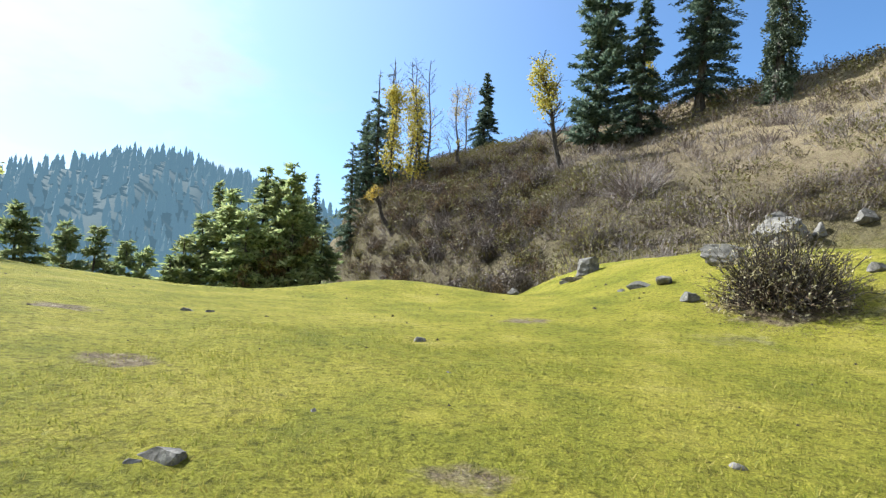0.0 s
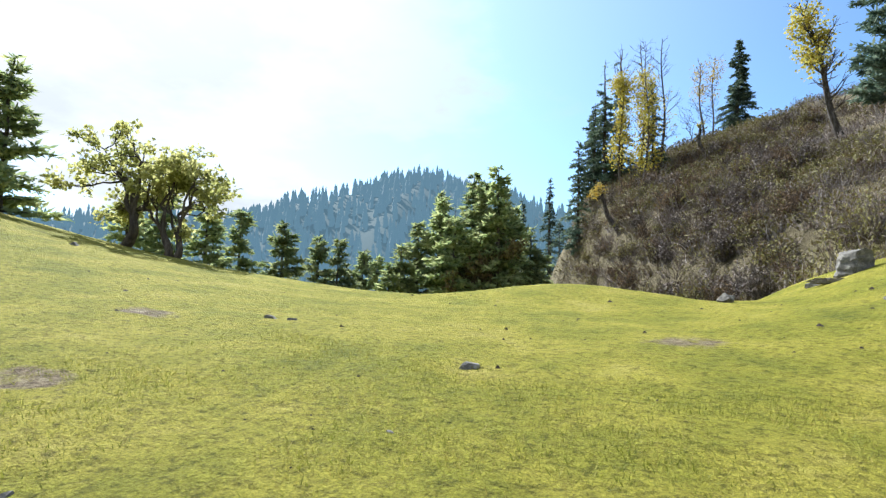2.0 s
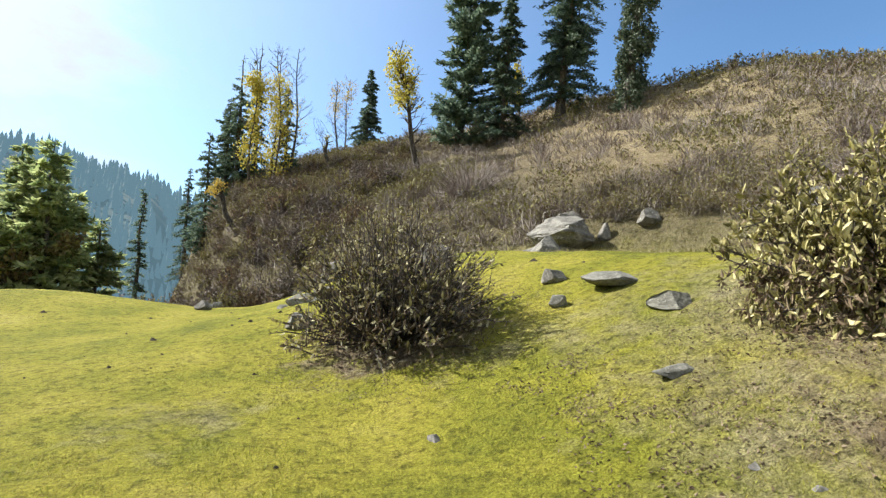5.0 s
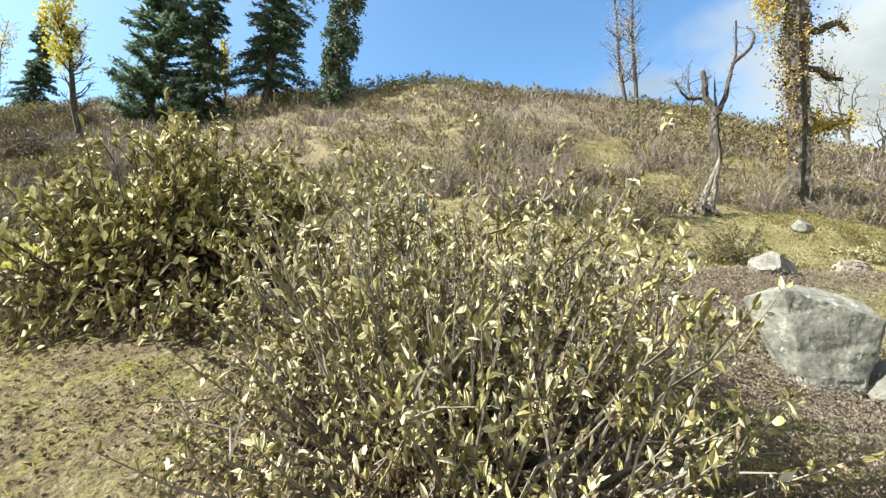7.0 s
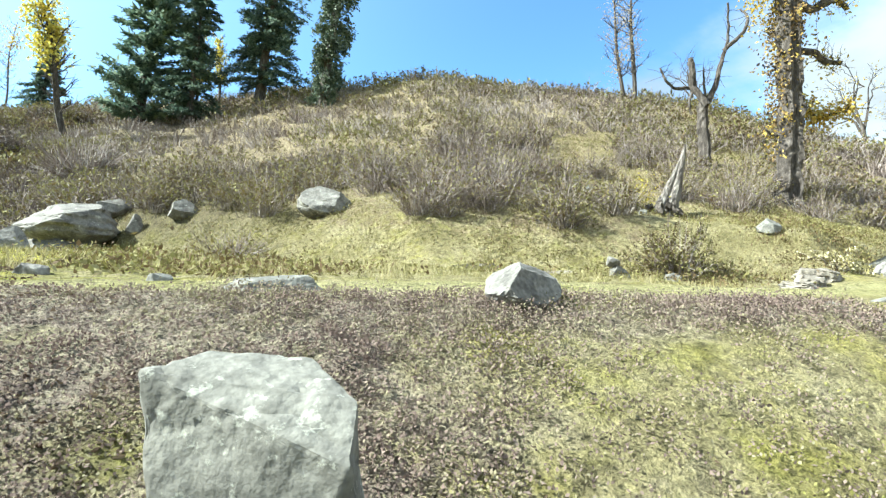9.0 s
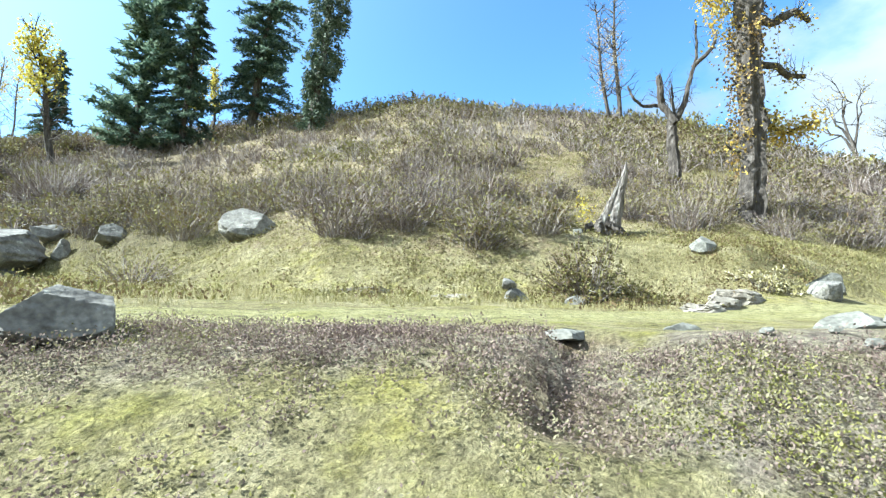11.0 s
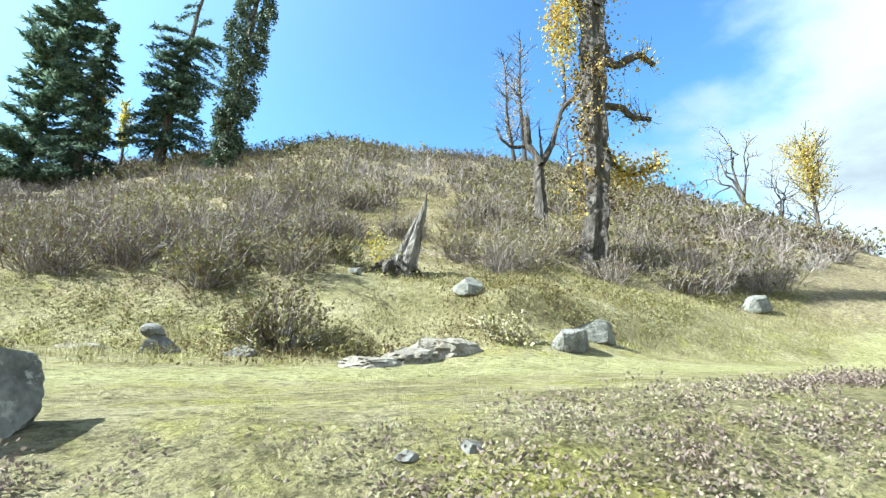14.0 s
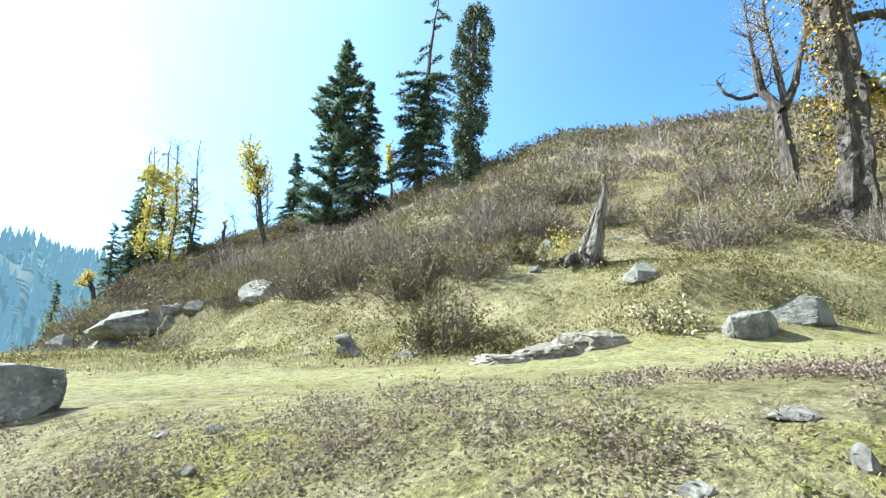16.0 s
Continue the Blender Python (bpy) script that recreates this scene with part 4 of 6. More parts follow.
def birch(name, x, y, h, label, seed, lo, hi, wide, count, leaf="yellow_leaf", lean=(0, 0), trunks=1, leaf_size=0.34, radius=0.2):
    """A slender tree: short limbs all along the trunk, leaves in clumps between two heights, bare twigs above."""
    rng = np.random.default_rng(seed)
    t = thing(name, x, y, label, "tree")
    crown, wood = Geo(), Geo()
    for k in range(trunks):
        off = rng.normal(0, 0.6, 2) * (trunks > 1)
        s = np.linspace(0, 1, 14)
        sp = np.stack([off[0] * (1 + s) + lean[0] * h * s + 0.015 * h * np.sin(s * 7 + seed + k), off[1] * (1 + s) + lean[1] * h * s, h * s * (1 - 0.08 * k) - 0.3], 1)
        g = Geo()
        tube(g, sp, radius * (1 - 0.85 * s) + 0.02, 7, 0.08, rng)
        part("trunk", g, M["bark"], t)
        for i in range(46):
            u = 0.18 + 0.82 * rng.random()
            az = rng.uniform(0, 6.28)
            ln = h * wide * (0.5 + 0.8 * rng.random()) * (1.15 - 0.5 * u)
            p0 = np.array([np.interp(u, s, sp[:, e]) for e in range(3)])
            q = np.linspace(0, 1, 4)
            path = p0 + np.stack([np.cos(az) * ln * q, np.sin(az) * ln * q, ln * (0.5 * q + 0.5 * q * q)], 1) + rng.normal(0, 0.05 * ln, (4, 3)) * [[0], [1], [1], [1]]
            tube(wood, path, np.array([0.05, 0.04, 0.025, 0.01]) * radius * 5, 3, cap=False)
            for j in range(3):
                d = unit(path[-1] - path[0] + rng.normal(0, 0.6 * ln, 3))
                tube(wood, path[2] + np.outer(np.linspace(0, 1, 3), d) * ln * 0.6, np.array([0.02, 0.014, 0.006]) * radius * 5, 3, cap=False)
        m = 26
        cu = rng.uniform(lo, hi, m)
        ca, cr = rng.uniform(0, 6.28, m), h * wide * rng.uniform(0.0, 0.75, m)
        c = np.stack([np.interp(cu, s, sp[:, e]) for e in range(3)], 1) + np.stack([np.cos(ca) * cr, np.sin(ca) * cr, 0 * cr], 1)
        n = count // trunks
        i = rng.integers(0, m, n)
        leaves(crown, c[i] + rng.normal(0, 1, (n, 3)) * h * wide * np.array([0.22, 0.22, 0.34]), rng.normal(size=(n, 3)) - [0, 0, 0.4], leaf_size, leaf_size * 0.36, rng)
    part("branchwork", wood, M["bark"], t)
    part("crown", crown, M[leaf], t)
    return t


def bush(name, x, y, w, h, label, seed, stems=90, leaf_count=3500, leaf_len=0.12, leaf="bush_leaf", dry=0.25, twig="twig", z=None, thin=1.0, up=0.55):
    """A shrub: a fan of forking stems from one stool, leaves along the outer half of them."""
    t = thing(name, x, y, label, "shrub", z=z)
    stem_geo, leaf_geo, dry_geo = shrub_geo(w, h, seed, stems, leaf_count, leaf_len, dry, thin, up)
    # the low shoots follow the slope
    base = float(ground_height(x, y))
    for geo in (stem_geo, leaf_geo, dry_geo):
        for v in geo.v:
            v[:, 2] += (ground_height(x + v[:, 0], y + v[:, 1]) - base) * np.clip(1 - v[:, 2] / (0.8 * h), 0, 1)
    part("brushwood", stem_geo, M[twig], t)
    part("leaves", leaf_geo, M[leaf], t)
    if dry:
        part("dry_leaves", dry_geo, M["dry_leaf"], t, "withered brown leaves")
    return t


def shrub_geo(w, h, seed, stems, leaf_count, leaf_len, dry=0.25, thin=1.0, up=0.55):
    rng = np.random.default_rng(seed)
    sg, lg, dg = Geo(), Geo(), Geo()
    at, way = [], []
    for i in range(stems):
        az = rng.uniform(0, 2 * np.pi)
        tilt = rng.random() ** 0.55
        reach = w * 0.5 * tilt * rng.uniform(0.75, 1.1) * (1 + 0.16 * math.sin(3 * az + seed))
        top = h * math.sqrt(max(0.02, 1 - 0.93 * tilt ** 2)) * rng.uniform(0.35, 1.05)
        p0 = np.array([math.cos(az), math.sin(az), 0]) * w * 0.13 * rng.random() + [0, 0, -0.08]
        m = 6
        q = np.linspace(0, 1, m)
        path = p0 + np.stack([math.cos(az) * reach * q ** (1 - 0.2 * up), math.sin(az) * reach * q ** (1 - 0.2 * up), top * q ** (0.75 + 0.5 * up)], 1)
        path += np.cumsum(rng.normal(0, 0.022 * h, (m, 3)), 0) * q[:, None]
        rad = 0.011 * thin * (0.6 + 0.4 * h)
        tube(sg, path, rad * (1.15 - q), 4, cap=False)
        for k in range(4):
            j = rng.integers(2, m)
            d = unit(unit(path[j] - path[j - 1]) + rng.normal(0, 0.6, 3) + [0, 0, 0.2])
            ln = h * rng.uniform(0.10, 0.24)
            side = path[j - 1] + np.outer(np.linspace(0, 1, 3), d) * ln + rng.normal(0, 0.012 * h, (3, 3)) * [[0], [0.5], [1]]
            tube(sg, side, rad * np.array([0.55, 0.4, 0.2]), 3, cap=False)
            at.append(np.r_[side[1], side[2]])
            at.append(np.r_[side[0], side[2]])
        at.append(np.r_[path[-2], path[-1]])
        at.append(np.r_[path[-2], path[-1]])
        at.append(np.r_[path[-3], path[-2]])
    seg = np.array(at)
    idx = rng.integers(0, len(seg), leaf_count)
    r = rng.uniform(0.1, 1.05, leaf_count)[:, None]
    c = seg[idx, :3] * (1 - r) + seg[idx, 3:] * r
    d = unit(seg[idx, 3:] - seg[idx, :3]) + rng.normal(0, 1.0, (leaf_count, 3)) + [0, 0, 0.1]
    if leaf_count > 4000:
        # leaves on the low outer shoots, down to the ground
        k = int(leaf_count * 0.22)
        az, rr = rng.uniform(0, 2 * np.pi, k), w * 0.5 * np.sqrt(rng.uniform(0.08, 1, k))
        rr *= 1 + 0.14 * np.sin(3 * az + seed)
        zz = 0.42 * h * rng.random(k) ** 1.3 * (1.1 - 0.7 * (rr / (0.5 * w)) ** 2)
        c = np.concatenate([c, np.stack([rr * np.cos(az), rr * np.sin(az), zz], 1)])
        d = np.concatenate([d, rng.normal(size=(k, 3)) + [0, 0, 0.4]])
        leaf_count += k
    low = (c[:, 2] < h * 0.30) & (rng.random(leaf_count) < 0.55) | (rng.random(leaf_count) < dry)
    if not dry:
        low[:] = False
    if leaf_len < 0.13 and leaf_count > 4000:
        ovate(lg, c[~low], d[~low] + [0, 0, 0.4], leaf_len, leaf_len * 0.25, rng, 0.7, 0.55)
    else:
        leaves(lg, c[~low], d[~low], leaf_len, leaf_len * 0.24, rng)
    if low.any():
        leaves(dg, c[low], d[low] - [0, 0, 0.8], leaf_len * 0.9, leaf_len * 0.16, rng, 0.6, 0.6)
    return sg, lg, dg


# three large bushes beside the walk
bush("bush", *BUSHES[0], "bare-stemmed bush with few dull leaves on the meadow", 11, 380, 6500, 0.08, dry=0.45, twig="bark")
bush("bush", *BUSHES[1], "broad bush with olive leathery leaves and dark stems", 12, 360, 21000, 0.084, "dark_bush_leaf", dry=0.16, twig="bark")
bush("bush", *BUSHES[2], "pale olive bush with curled leathery leaves", 13, 480, 40000, 0.043, dry=0.24, thin=0.75)


def ragwort(x, y, seed):
    """A low rosette of fresh green leaves."""
    rng = np.random.default_rng(seed)
    t = thing("green_herb", x, y, "low fresh green herb under a bush", "herb")
    n = 46
    a = rng.uniform(0, 6.28, n)
    g = Geo()
    c = np.stack([np.cos(a) * 0.06, np.sin(a) * 0.06, rng.uniform(0.02, 0.16, n)], 1)
    leaves(g, c, np.stack([np.cos(a), np.sin(a), rng.uniform(0.1, 0.9, n)], 1), 0.15, 0.035, rng, 0.2, 0.4)
    part("leaves", g, M["green_leaf"], t)


for k, (x, y) in enumerate([(12.05, 5.5), (12.35, 4.6), (11.95, 5.2)]):
    ragwort(x, y, 500 + k)

# hill-foot bushes that stand apart
bush("bush", 26.4, 9.5, 2.0, 1.45, "leafy olive-brown shrub at the hill's foot", 14, 110, 3900, 0.08, "shrub_leaf", 0.0, "heath_twig")
bush("bush", 27.2, 8.7, 1.1, 0.55, "low olive shrub at the bank", 15, 40, 900, 0.08, "shrub_leaf", 0.0)
bush("bush", 29.8, 7.5, 1.3, 0.65, "low green shrub between rocks", 16, 40, 1000, 0.08, "bush_leaf", 0.0)
bush("bush", 29.4, 13.4, 1.5, 0.95, "round olive shrub on the slope", 17, 60, 3000, 0.08, "shrub_leaf", 0.0)
bush("bush", 18.7, 17.4, 2.2, 1.2, "twiggy brown shrub on the track's edge", 18, 80, 900, 0.08, "shrub_leaf", 0.0, "heath_twig")
bush("bush", 15.8, 41.8, 5.6, 3.0, "large grey leafless shrub on the slope", 19, 200, 300, 0.12, "shrub_leaf", 0.0, "heath_twig", thin=2.0)
bush("bush", 9.6, 33.0, 5.4, 2.6, "broad reddish-brown shrub at the hill's foot", 20, 150, 2600, 0.14, "shrub_leaf", 0.0, "twig", thin=1.6)
bush("bush", 28.0, 25.0, 3.8, 2.0, "olive-brown shrub on the slope", 21, 110, 2600, 0.12, "shrub_leaf", 0.0, "heath_twig", thin=1.4)


def ribbons(geo, pts, width, rng):
    """Thin tapering twigs: rows of points (n, m, 3) drawn as narrow strips."""
    n, m, _ = pts.shape
    s = unit(np.cross(pts[:, -1] - pts[:, 0], rng.normal(size=(n, 3))))[:, None] * (width * np.linspace(1, 0.3, m))[None, :, None]
    v = np.stack([pts - s, pts + s], 2).reshape(n, m * 2, 3)
    f = np.concatenate([(np.arange(n) * m * 2)[:, None] + np.array([2 * k, 2 * k + 1, 2 * k + 3, 2 * k + 2]) for k in range(m - 1)])
    geo.add(v.reshape(-1, 3), f)


def heath_geo(w, h, seed, stems, side, leaf_count, leaf_len, width, fine=True):
    """A heath shrub: many thin forking twigs in an uneven dome, small leaves near their tips."""
    rng = np.random.default_rng(seed)
    a, b = Geo(), Geo()
    az, q = rng.uniform(0, 6.28, stems), rng.random(stems) ** 0.6
    lobe = 1 + 0.22 * np.sin(az * 3 + seed) + 0.12 * np.sin(az * 5 + 2 * seed)
    top = np.stack([np.cos(az) * q * w * 0.5 * lobe, np.sin(az) * q * w * 0.5 * lobe, h * np.sqrt(1.03 - q * q * 0.85) * rng.uniform(0.45, 1.05, stems) * (1 + 0.2 * np.sin(az * 2 + seed))], 1)
    foot = top * [0.3, 0.3, 0] + rng.normal(0, 0.06 * w, (stems, 3)) * [1, 1, 0] - [0, 0, 0.06]
    m = 4 if fine else 3
    u = np.linspace(0, 1, m)[None, :, None]
    main = foot[:, None] * (1 - u) + top[:, None] * u + rng.normal(0, 0.035 * h, (stems, m, 3)) * np.array([0, 1, 1, 0.6] if fine else [0, 1, 0.6])[None, :, None]
    main[:, :, 2] += 0.12 * h * (u[:, :, 0] * (1 - u[:, :, 0]))
    ribbons(a, main, width, rng)
    i = np.repeat(np.arange(stems), side)
    k = rng.uniform(0.35, 0.95, len(i))[:, None]
    s0 = foot[i] * (1 - k) + top[i] * k
    d = unit(unit(top[i] - foot[i]) + rng.normal(0, 0.55, (len(i), 3)))
    ln = h * rng.uniform(0.14, 0.34, len(i))[:, None]
    sub = np.stack([s0, s0 + d * ln * 0.55 + rng.normal(0, 0.02 * h, s0.shape), s0 + d * ln], 1)
    ribbons(a, sub if fine else sub[:, ::2], width * 0.7, rng)
    j = rng.integers(0, len(sub), leaf_count)
    r = rng.uniform(0.2, 1.05, leaf_count)[:, None]
    c, d = sub[j, 0] * (1 - r) + sub[j, 2] * r + rng.normal(0, 0.02, (leaf_count, 3)), rng.normal(size=(leaf_count, 3)) + [0, 0, 0.5]
    if fine:
        leaves(b, c, d, leaf_len, leaf_len * 0.27, rng)
    else:
        sprays(b, c, d, leaf_len, leaf_len * 0.3, rng)
    return a, b


def clearings(x, y):
    """Grassy gaps among the shrubs of the hill."""
    spots = [(32.0, 15.2, 2.6, 2.2, 1.0), (35.5, 21.5, 5.0, 1.6, 0.9), (20.4, 16.2, 1.8, 1.5, 1.0), (25.2, 24.0, 0.9, 5.0, 0.7), (46, 16, 5, 3, 0.5), (29.6, 12.2, 1.2, 1.0, 0.9), (42, 24, 6, 2.0, 0.6)]
    return sum(k * np.exp(-(((x - a) / c) ** 2 + ((y - b) / d) ** 2)) for a, b, c, d, k in spots)


def clear_of_things(x, y):
    keep = y > shrub_edge(x)
    keep |= (x < 12) | ((x < 19) & (y > 27))
    for a, b, r in [(31.0, 12.1, 1.3), (21.7, 18.4, 1.6), (39.8, 12.1, 0.9), (42.6, 16.9, 0.6), (15.0, 22.8, 2.8), (11.5, 42.0, 1.5), (31.2, 15.5, 0.7), (33.8, 15.6, 0.9), (30.6, 9.25, 0.8), (31.8, 7.2, 1.6), (16.6, 25.7, 1.0), (18.3, 22.4, 1.0)]:
        keep &= np.hypot(x - a, y - b) > r
    return keep


def hill_spots(rng, n, lo, hi, az0, az1, thr, seed, pull=0.62):
    r, az = rng.random(n), rng.uniform(az0, az1, n)
    rf, rc = np.interp(az, HILL_AZ, HILL_FOOT), np.interp(az, HILL_AZ, HILL_CREST)
    rad = rf + (rc - rf) * (lo + (hi - lo) * r ** pull) - 1.5 * smooth(5, -10, az)
    x, y = 19 + np.sin(np.radians(az)) * rad, 1.5 + np.cos(np.radians(az)) * rad
    m = lattice(x * 0.13 + 7, y * 0.13, seed) * 0.55 + lattice(x * 0.38, y * 0.38, seed + 1) * 0.45
    keep = (m - clearings(x, y) * 0.8 + 0.25 * smooth(22, -4, az) + 0.12 * smooth(0.35, 0.8, r) > thr) & clear_of_things(x, y)
    return x[keep], y[keep]


def heath():
    """Low shrubs of the hill: the nearest three hundred single, the far cover in one piece."""
    rng = np.random.default_rng(77)
    kinds = []
    for k, (w, h, st, sd, lc, leaf, tw) in enumerate([(2.0, 1.15, 66, 3, 220, "shrub_leaf", "heath_twig"), (2.3, 1.25, 76, 4, 90, "shrub_leaf", "heath_twig"), (1.7, 1.0, 60, 3, 420, "shrub_leaf", "twig"), (1.9, 0.75, 60, 3, 340, "shrub_leaf", "heath_twig"), (1.4, 0.8, 60, 3, 170, "shrub_leaf", "heath_twig"), (2.1, 1.0, 66, 4, 140, "shrub_leaf", "heath_twig")]):
        a, b = heath_geo(w, h, 200 + k, st, sd, lc, 0.09, 0.011)
        kinds.append((a.mesh("brushwood", M[tw]), b.mesh("leaves", M[leaf])))
    labels = ["twiggy mauve-grey heath shrub on the slope", "leafless grey heath shrub on the slope", "leafy brown-olive heath shrub on the slope", "low olive heath shrub on the slope", "small twiggy heath shrub on the slope", "bare mauve-grey heath shrub on the slope"]
    x, y = rng.uniform(15, 50, 1100), rng.uniform(8, 34, 1100)
    keep = (lattice(x * 0.3, y * 0.3, 52) * 0.7 + 0.15 - clearings(x, y) * 0.9 > 0.28) & clear_of_things(x, y) & (y > shrub_edge(x))
    x, y = x[keep], y[keep]
    order = np.argsort(np.hypot(x - 26, (y - 4) * 0.9))
    x, y = x[order][:295], y[order][:295]
    patch = lattice(x * 0.22, y * 0.22, 57)
    for i in range(len(x)):
        k = int(rng.choice([0, 1, 4, 5]) if patch[i] > 0.42 else rng.choice([2, 3, 0, 2]))
        s = rng.uniform(0.7, 1.4) * (0.8 + 0.4 * min(1, math.hypot(x[i] - 26, y[i] - 4) / 30))
        t = thing("heath_shrub", x[i], y[i], labels[k], "shrub", "heath shrubs on the hill", turn=rng.uniform(0, 6.28), size=s)
        part("brushwood", kinds[k][0], None, t)
        part("leaves", kinds[k][1], None, t)
    near = np.hypot(x - 26, (y - 4) * 0.9).max()
    # far cover
    rng = np.random.default_rng(88)
    fx, fy = hill_spots(rng, 5400, 0.0, 1.02, -27, 88, 0.25, 51)
    wx, wy = hill_spots(rng, 3400, -0.05, 0.95, -27, -3, 0.15, 51, 0.75)
    fx, fy = np.r_[fx, wx], np.r_[fy, wy]
    keep = np.hypot(fx - 26, (fy - 4) * 0.9) > near * 0.82
    fx, fy = fx[keep], fy[keep]
    n = len(fx)
    z = ground_height(fx, fy)
    dist = np.hypot(fx - 19, fy - 1.5)
    turn = rng.uniform(0, 6.28, n)
    size = rng.gamma(7, 0.13, n).clip(0.45, 1.7) * (0.85 + 0.55 * smooth(25, 80, dist))
    leafy = lattice(fx * 0.09, fy * 0.09, 57) + rng.normal(0, 0.12, n)
    shapes = [heath_geo(2.1, 0.95, 301 + k, 18, 2, 48, 0.155, 0.022, False) for k in range(3)]
    which = rng.integers(0, 3, n)
    for e, (mat, name, label) in enumerate((("heath_twig", "heath_twigs", "mauve-grey heath twigs covering the hill"), ("shrub_leaf", "heath_leaves", "dull olive-brown heath leaves covering the hill"))):
        big = Geo()
        for k in range(3):
            geo = shapes[k][e]
            va, start, faces = np.concatenate(geo.v), 0, geo.f
            m = (which == k) & ((leafy < 0.62) if e else (leafy > 0.22))
            c, s, sc = np.cos(turn[m]) * size[m], np.sin(turn[m]) * size[m], size[m]
            V = np.stack([fx[m][:, None] + c[:, None] * va[:, 0] - s[:, None] * va[:, 1], fy[m][:, None] + s[:, None] * va[:, 0] + c[:, None] * va[:, 1], z[m][:, None] + sc[:, None] * va[:, 2]], -1)
            F = np.concatenate(faces)
            big.add(V.reshape(-1, 3), [(F[None] + (np.arange(m.sum()) * len(va))[:, None, None]).reshape(-1, 4)])
        tagged(new(name, big.mesh(name, M[mat])), label, "heath", kind="stuff")


def slope_herbs():
    """Low clumps of small dull leaves between the shrubs and the track."""
    rng = np.random.default_rng(15)
    n = 9500
    x, y = rng.uniform(15, 48, n), 7.5 + 22 * rng.random(n) ** 1.5
    track_y = 7.3 - 0.12 * (x - 15) + 0.5 * np.sin(x * 0.3)
    keep = (lattice(x * 0.55, y * 0.55, 38) + rng.normal(0, 0.15, n) > 0.47) & (y > track_y + 1.1 + rng.random(n) * 1.5)
    x, y = x[keep], y[keep]
    k = 16
    size = np.repeat(rng.gamma(3, 0.05, len(x)) + 0.05, k)
    n = len(size)
    x, y = np.repeat(x, k) + rng.normal(0, 1, n) * size, np.repeat(y, k) + rng.normal(0, 1, n) * size
    z = ground_height(x, y) + rng.random(n) * size * 0.7
    g = Geo()
    sprays(g, np.c_[x, y, z], rng.normal(size=(n, 3)) + [0, 0, 0.6], 0.06, 0.018, rng)
    tagged(new("slope_herbs", g.mesh("slope_herbs", M["shrub_leaf"])), "low dull brown-olive herbs on the slope", "ground cover", kind="stuff")


slope_herbs()


def dry_grass():
    """Straw-coloured tufts on the slope and along the bank."""
    rng = np.random.default_rng(14)
    n = 46000
    x, y = rng.uniform(13, 50, n), rng.uniform(3, 26, n)
    keep = lattice(x * 0.8, y * 0.8, 35) * 0.6 + lattice(x * 2.3, y * 2.3, 36) * 0.4 + rng.normal(0, 0.1, n) > 0.5
    track_y = 7.3 - 0.12 * (x - 15) + 0.5 * np.sin(x * 0.3)
    keep &= (np.abs(y - track_y) > 1.3) & (y > track_y)
    x, y = x[keep], y[keep]
    k = 6
    x, y = np.repeat(x, k) + rng.normal(0, 0.06, len(x) * k), np.repeat(y, k) + rng.normal(0, 0.06, len(y) * k)
    n = len(x)
    p = np.stack([x, y, ground_height(x, y) - 0.01], 1)
    a, w, h = rng.uniform(0, 6.28, n), rng.uniform(0.004, 0.009, n), rng.gamma(4, 0.021, n) + 0.02
    s = np.stack([np.cos(a) * w, np.sin(a) * w, 0 * a], 1)
    g = Geo()
    g.add(np.stack([p - s, p + s, p + np.stack([rng.normal(0, 0.05, n), rng.normal(0, 0.05, n), h], 1)], 1).reshape(-1, 3), [np.arange(n)[:, None] * 3 + [0, 1, 2]])
    tagged(new("dry_grass", g.mesh("dry_grass", M["straw"])), "dry straw-coloured grass tufts on the slope", "grass", kind="stuff")


dry_grass()
heath()


def tall_shrubs():
    """Taller brown shrubs where the hill drops to the valley."""
    rng = np.random.default_rng(19)
    kinds = []
    for k in range(3):
        a, b = heath_geo(3.2, 2.6, 240 + k, 60, 4, 800, 0.19, 0.026, False)
        kinds.append((a.mesh("brushwood", M["bark"]), b.mesh("leaves", M[("shrub_leaf", "brown_shrub_leaf", "heath_twig")[k]])))
    for i in range(300):
        az, d = rng.uniform(-11, 11), rng.uniform(28.5, 92)
        x, y = math.sin(radians(az)) * d, math.cos(radians(az)) * d
        t = thing("tall_shrub", x, y, "tall brown-olive shrub at the hill's foot", "shrub", "tall shrubs at the hill's foot", turn=rng.uniform(0, 6.28), size=rng.uniform(0.55, 1.15) * (0.7 + 0.4 * (d - 28) / 64))
        part("brushwood", kinds[i % 3][0], None, t)
        part("leaves", kinds[i % 3][1], None, t)


tall_shrubs()


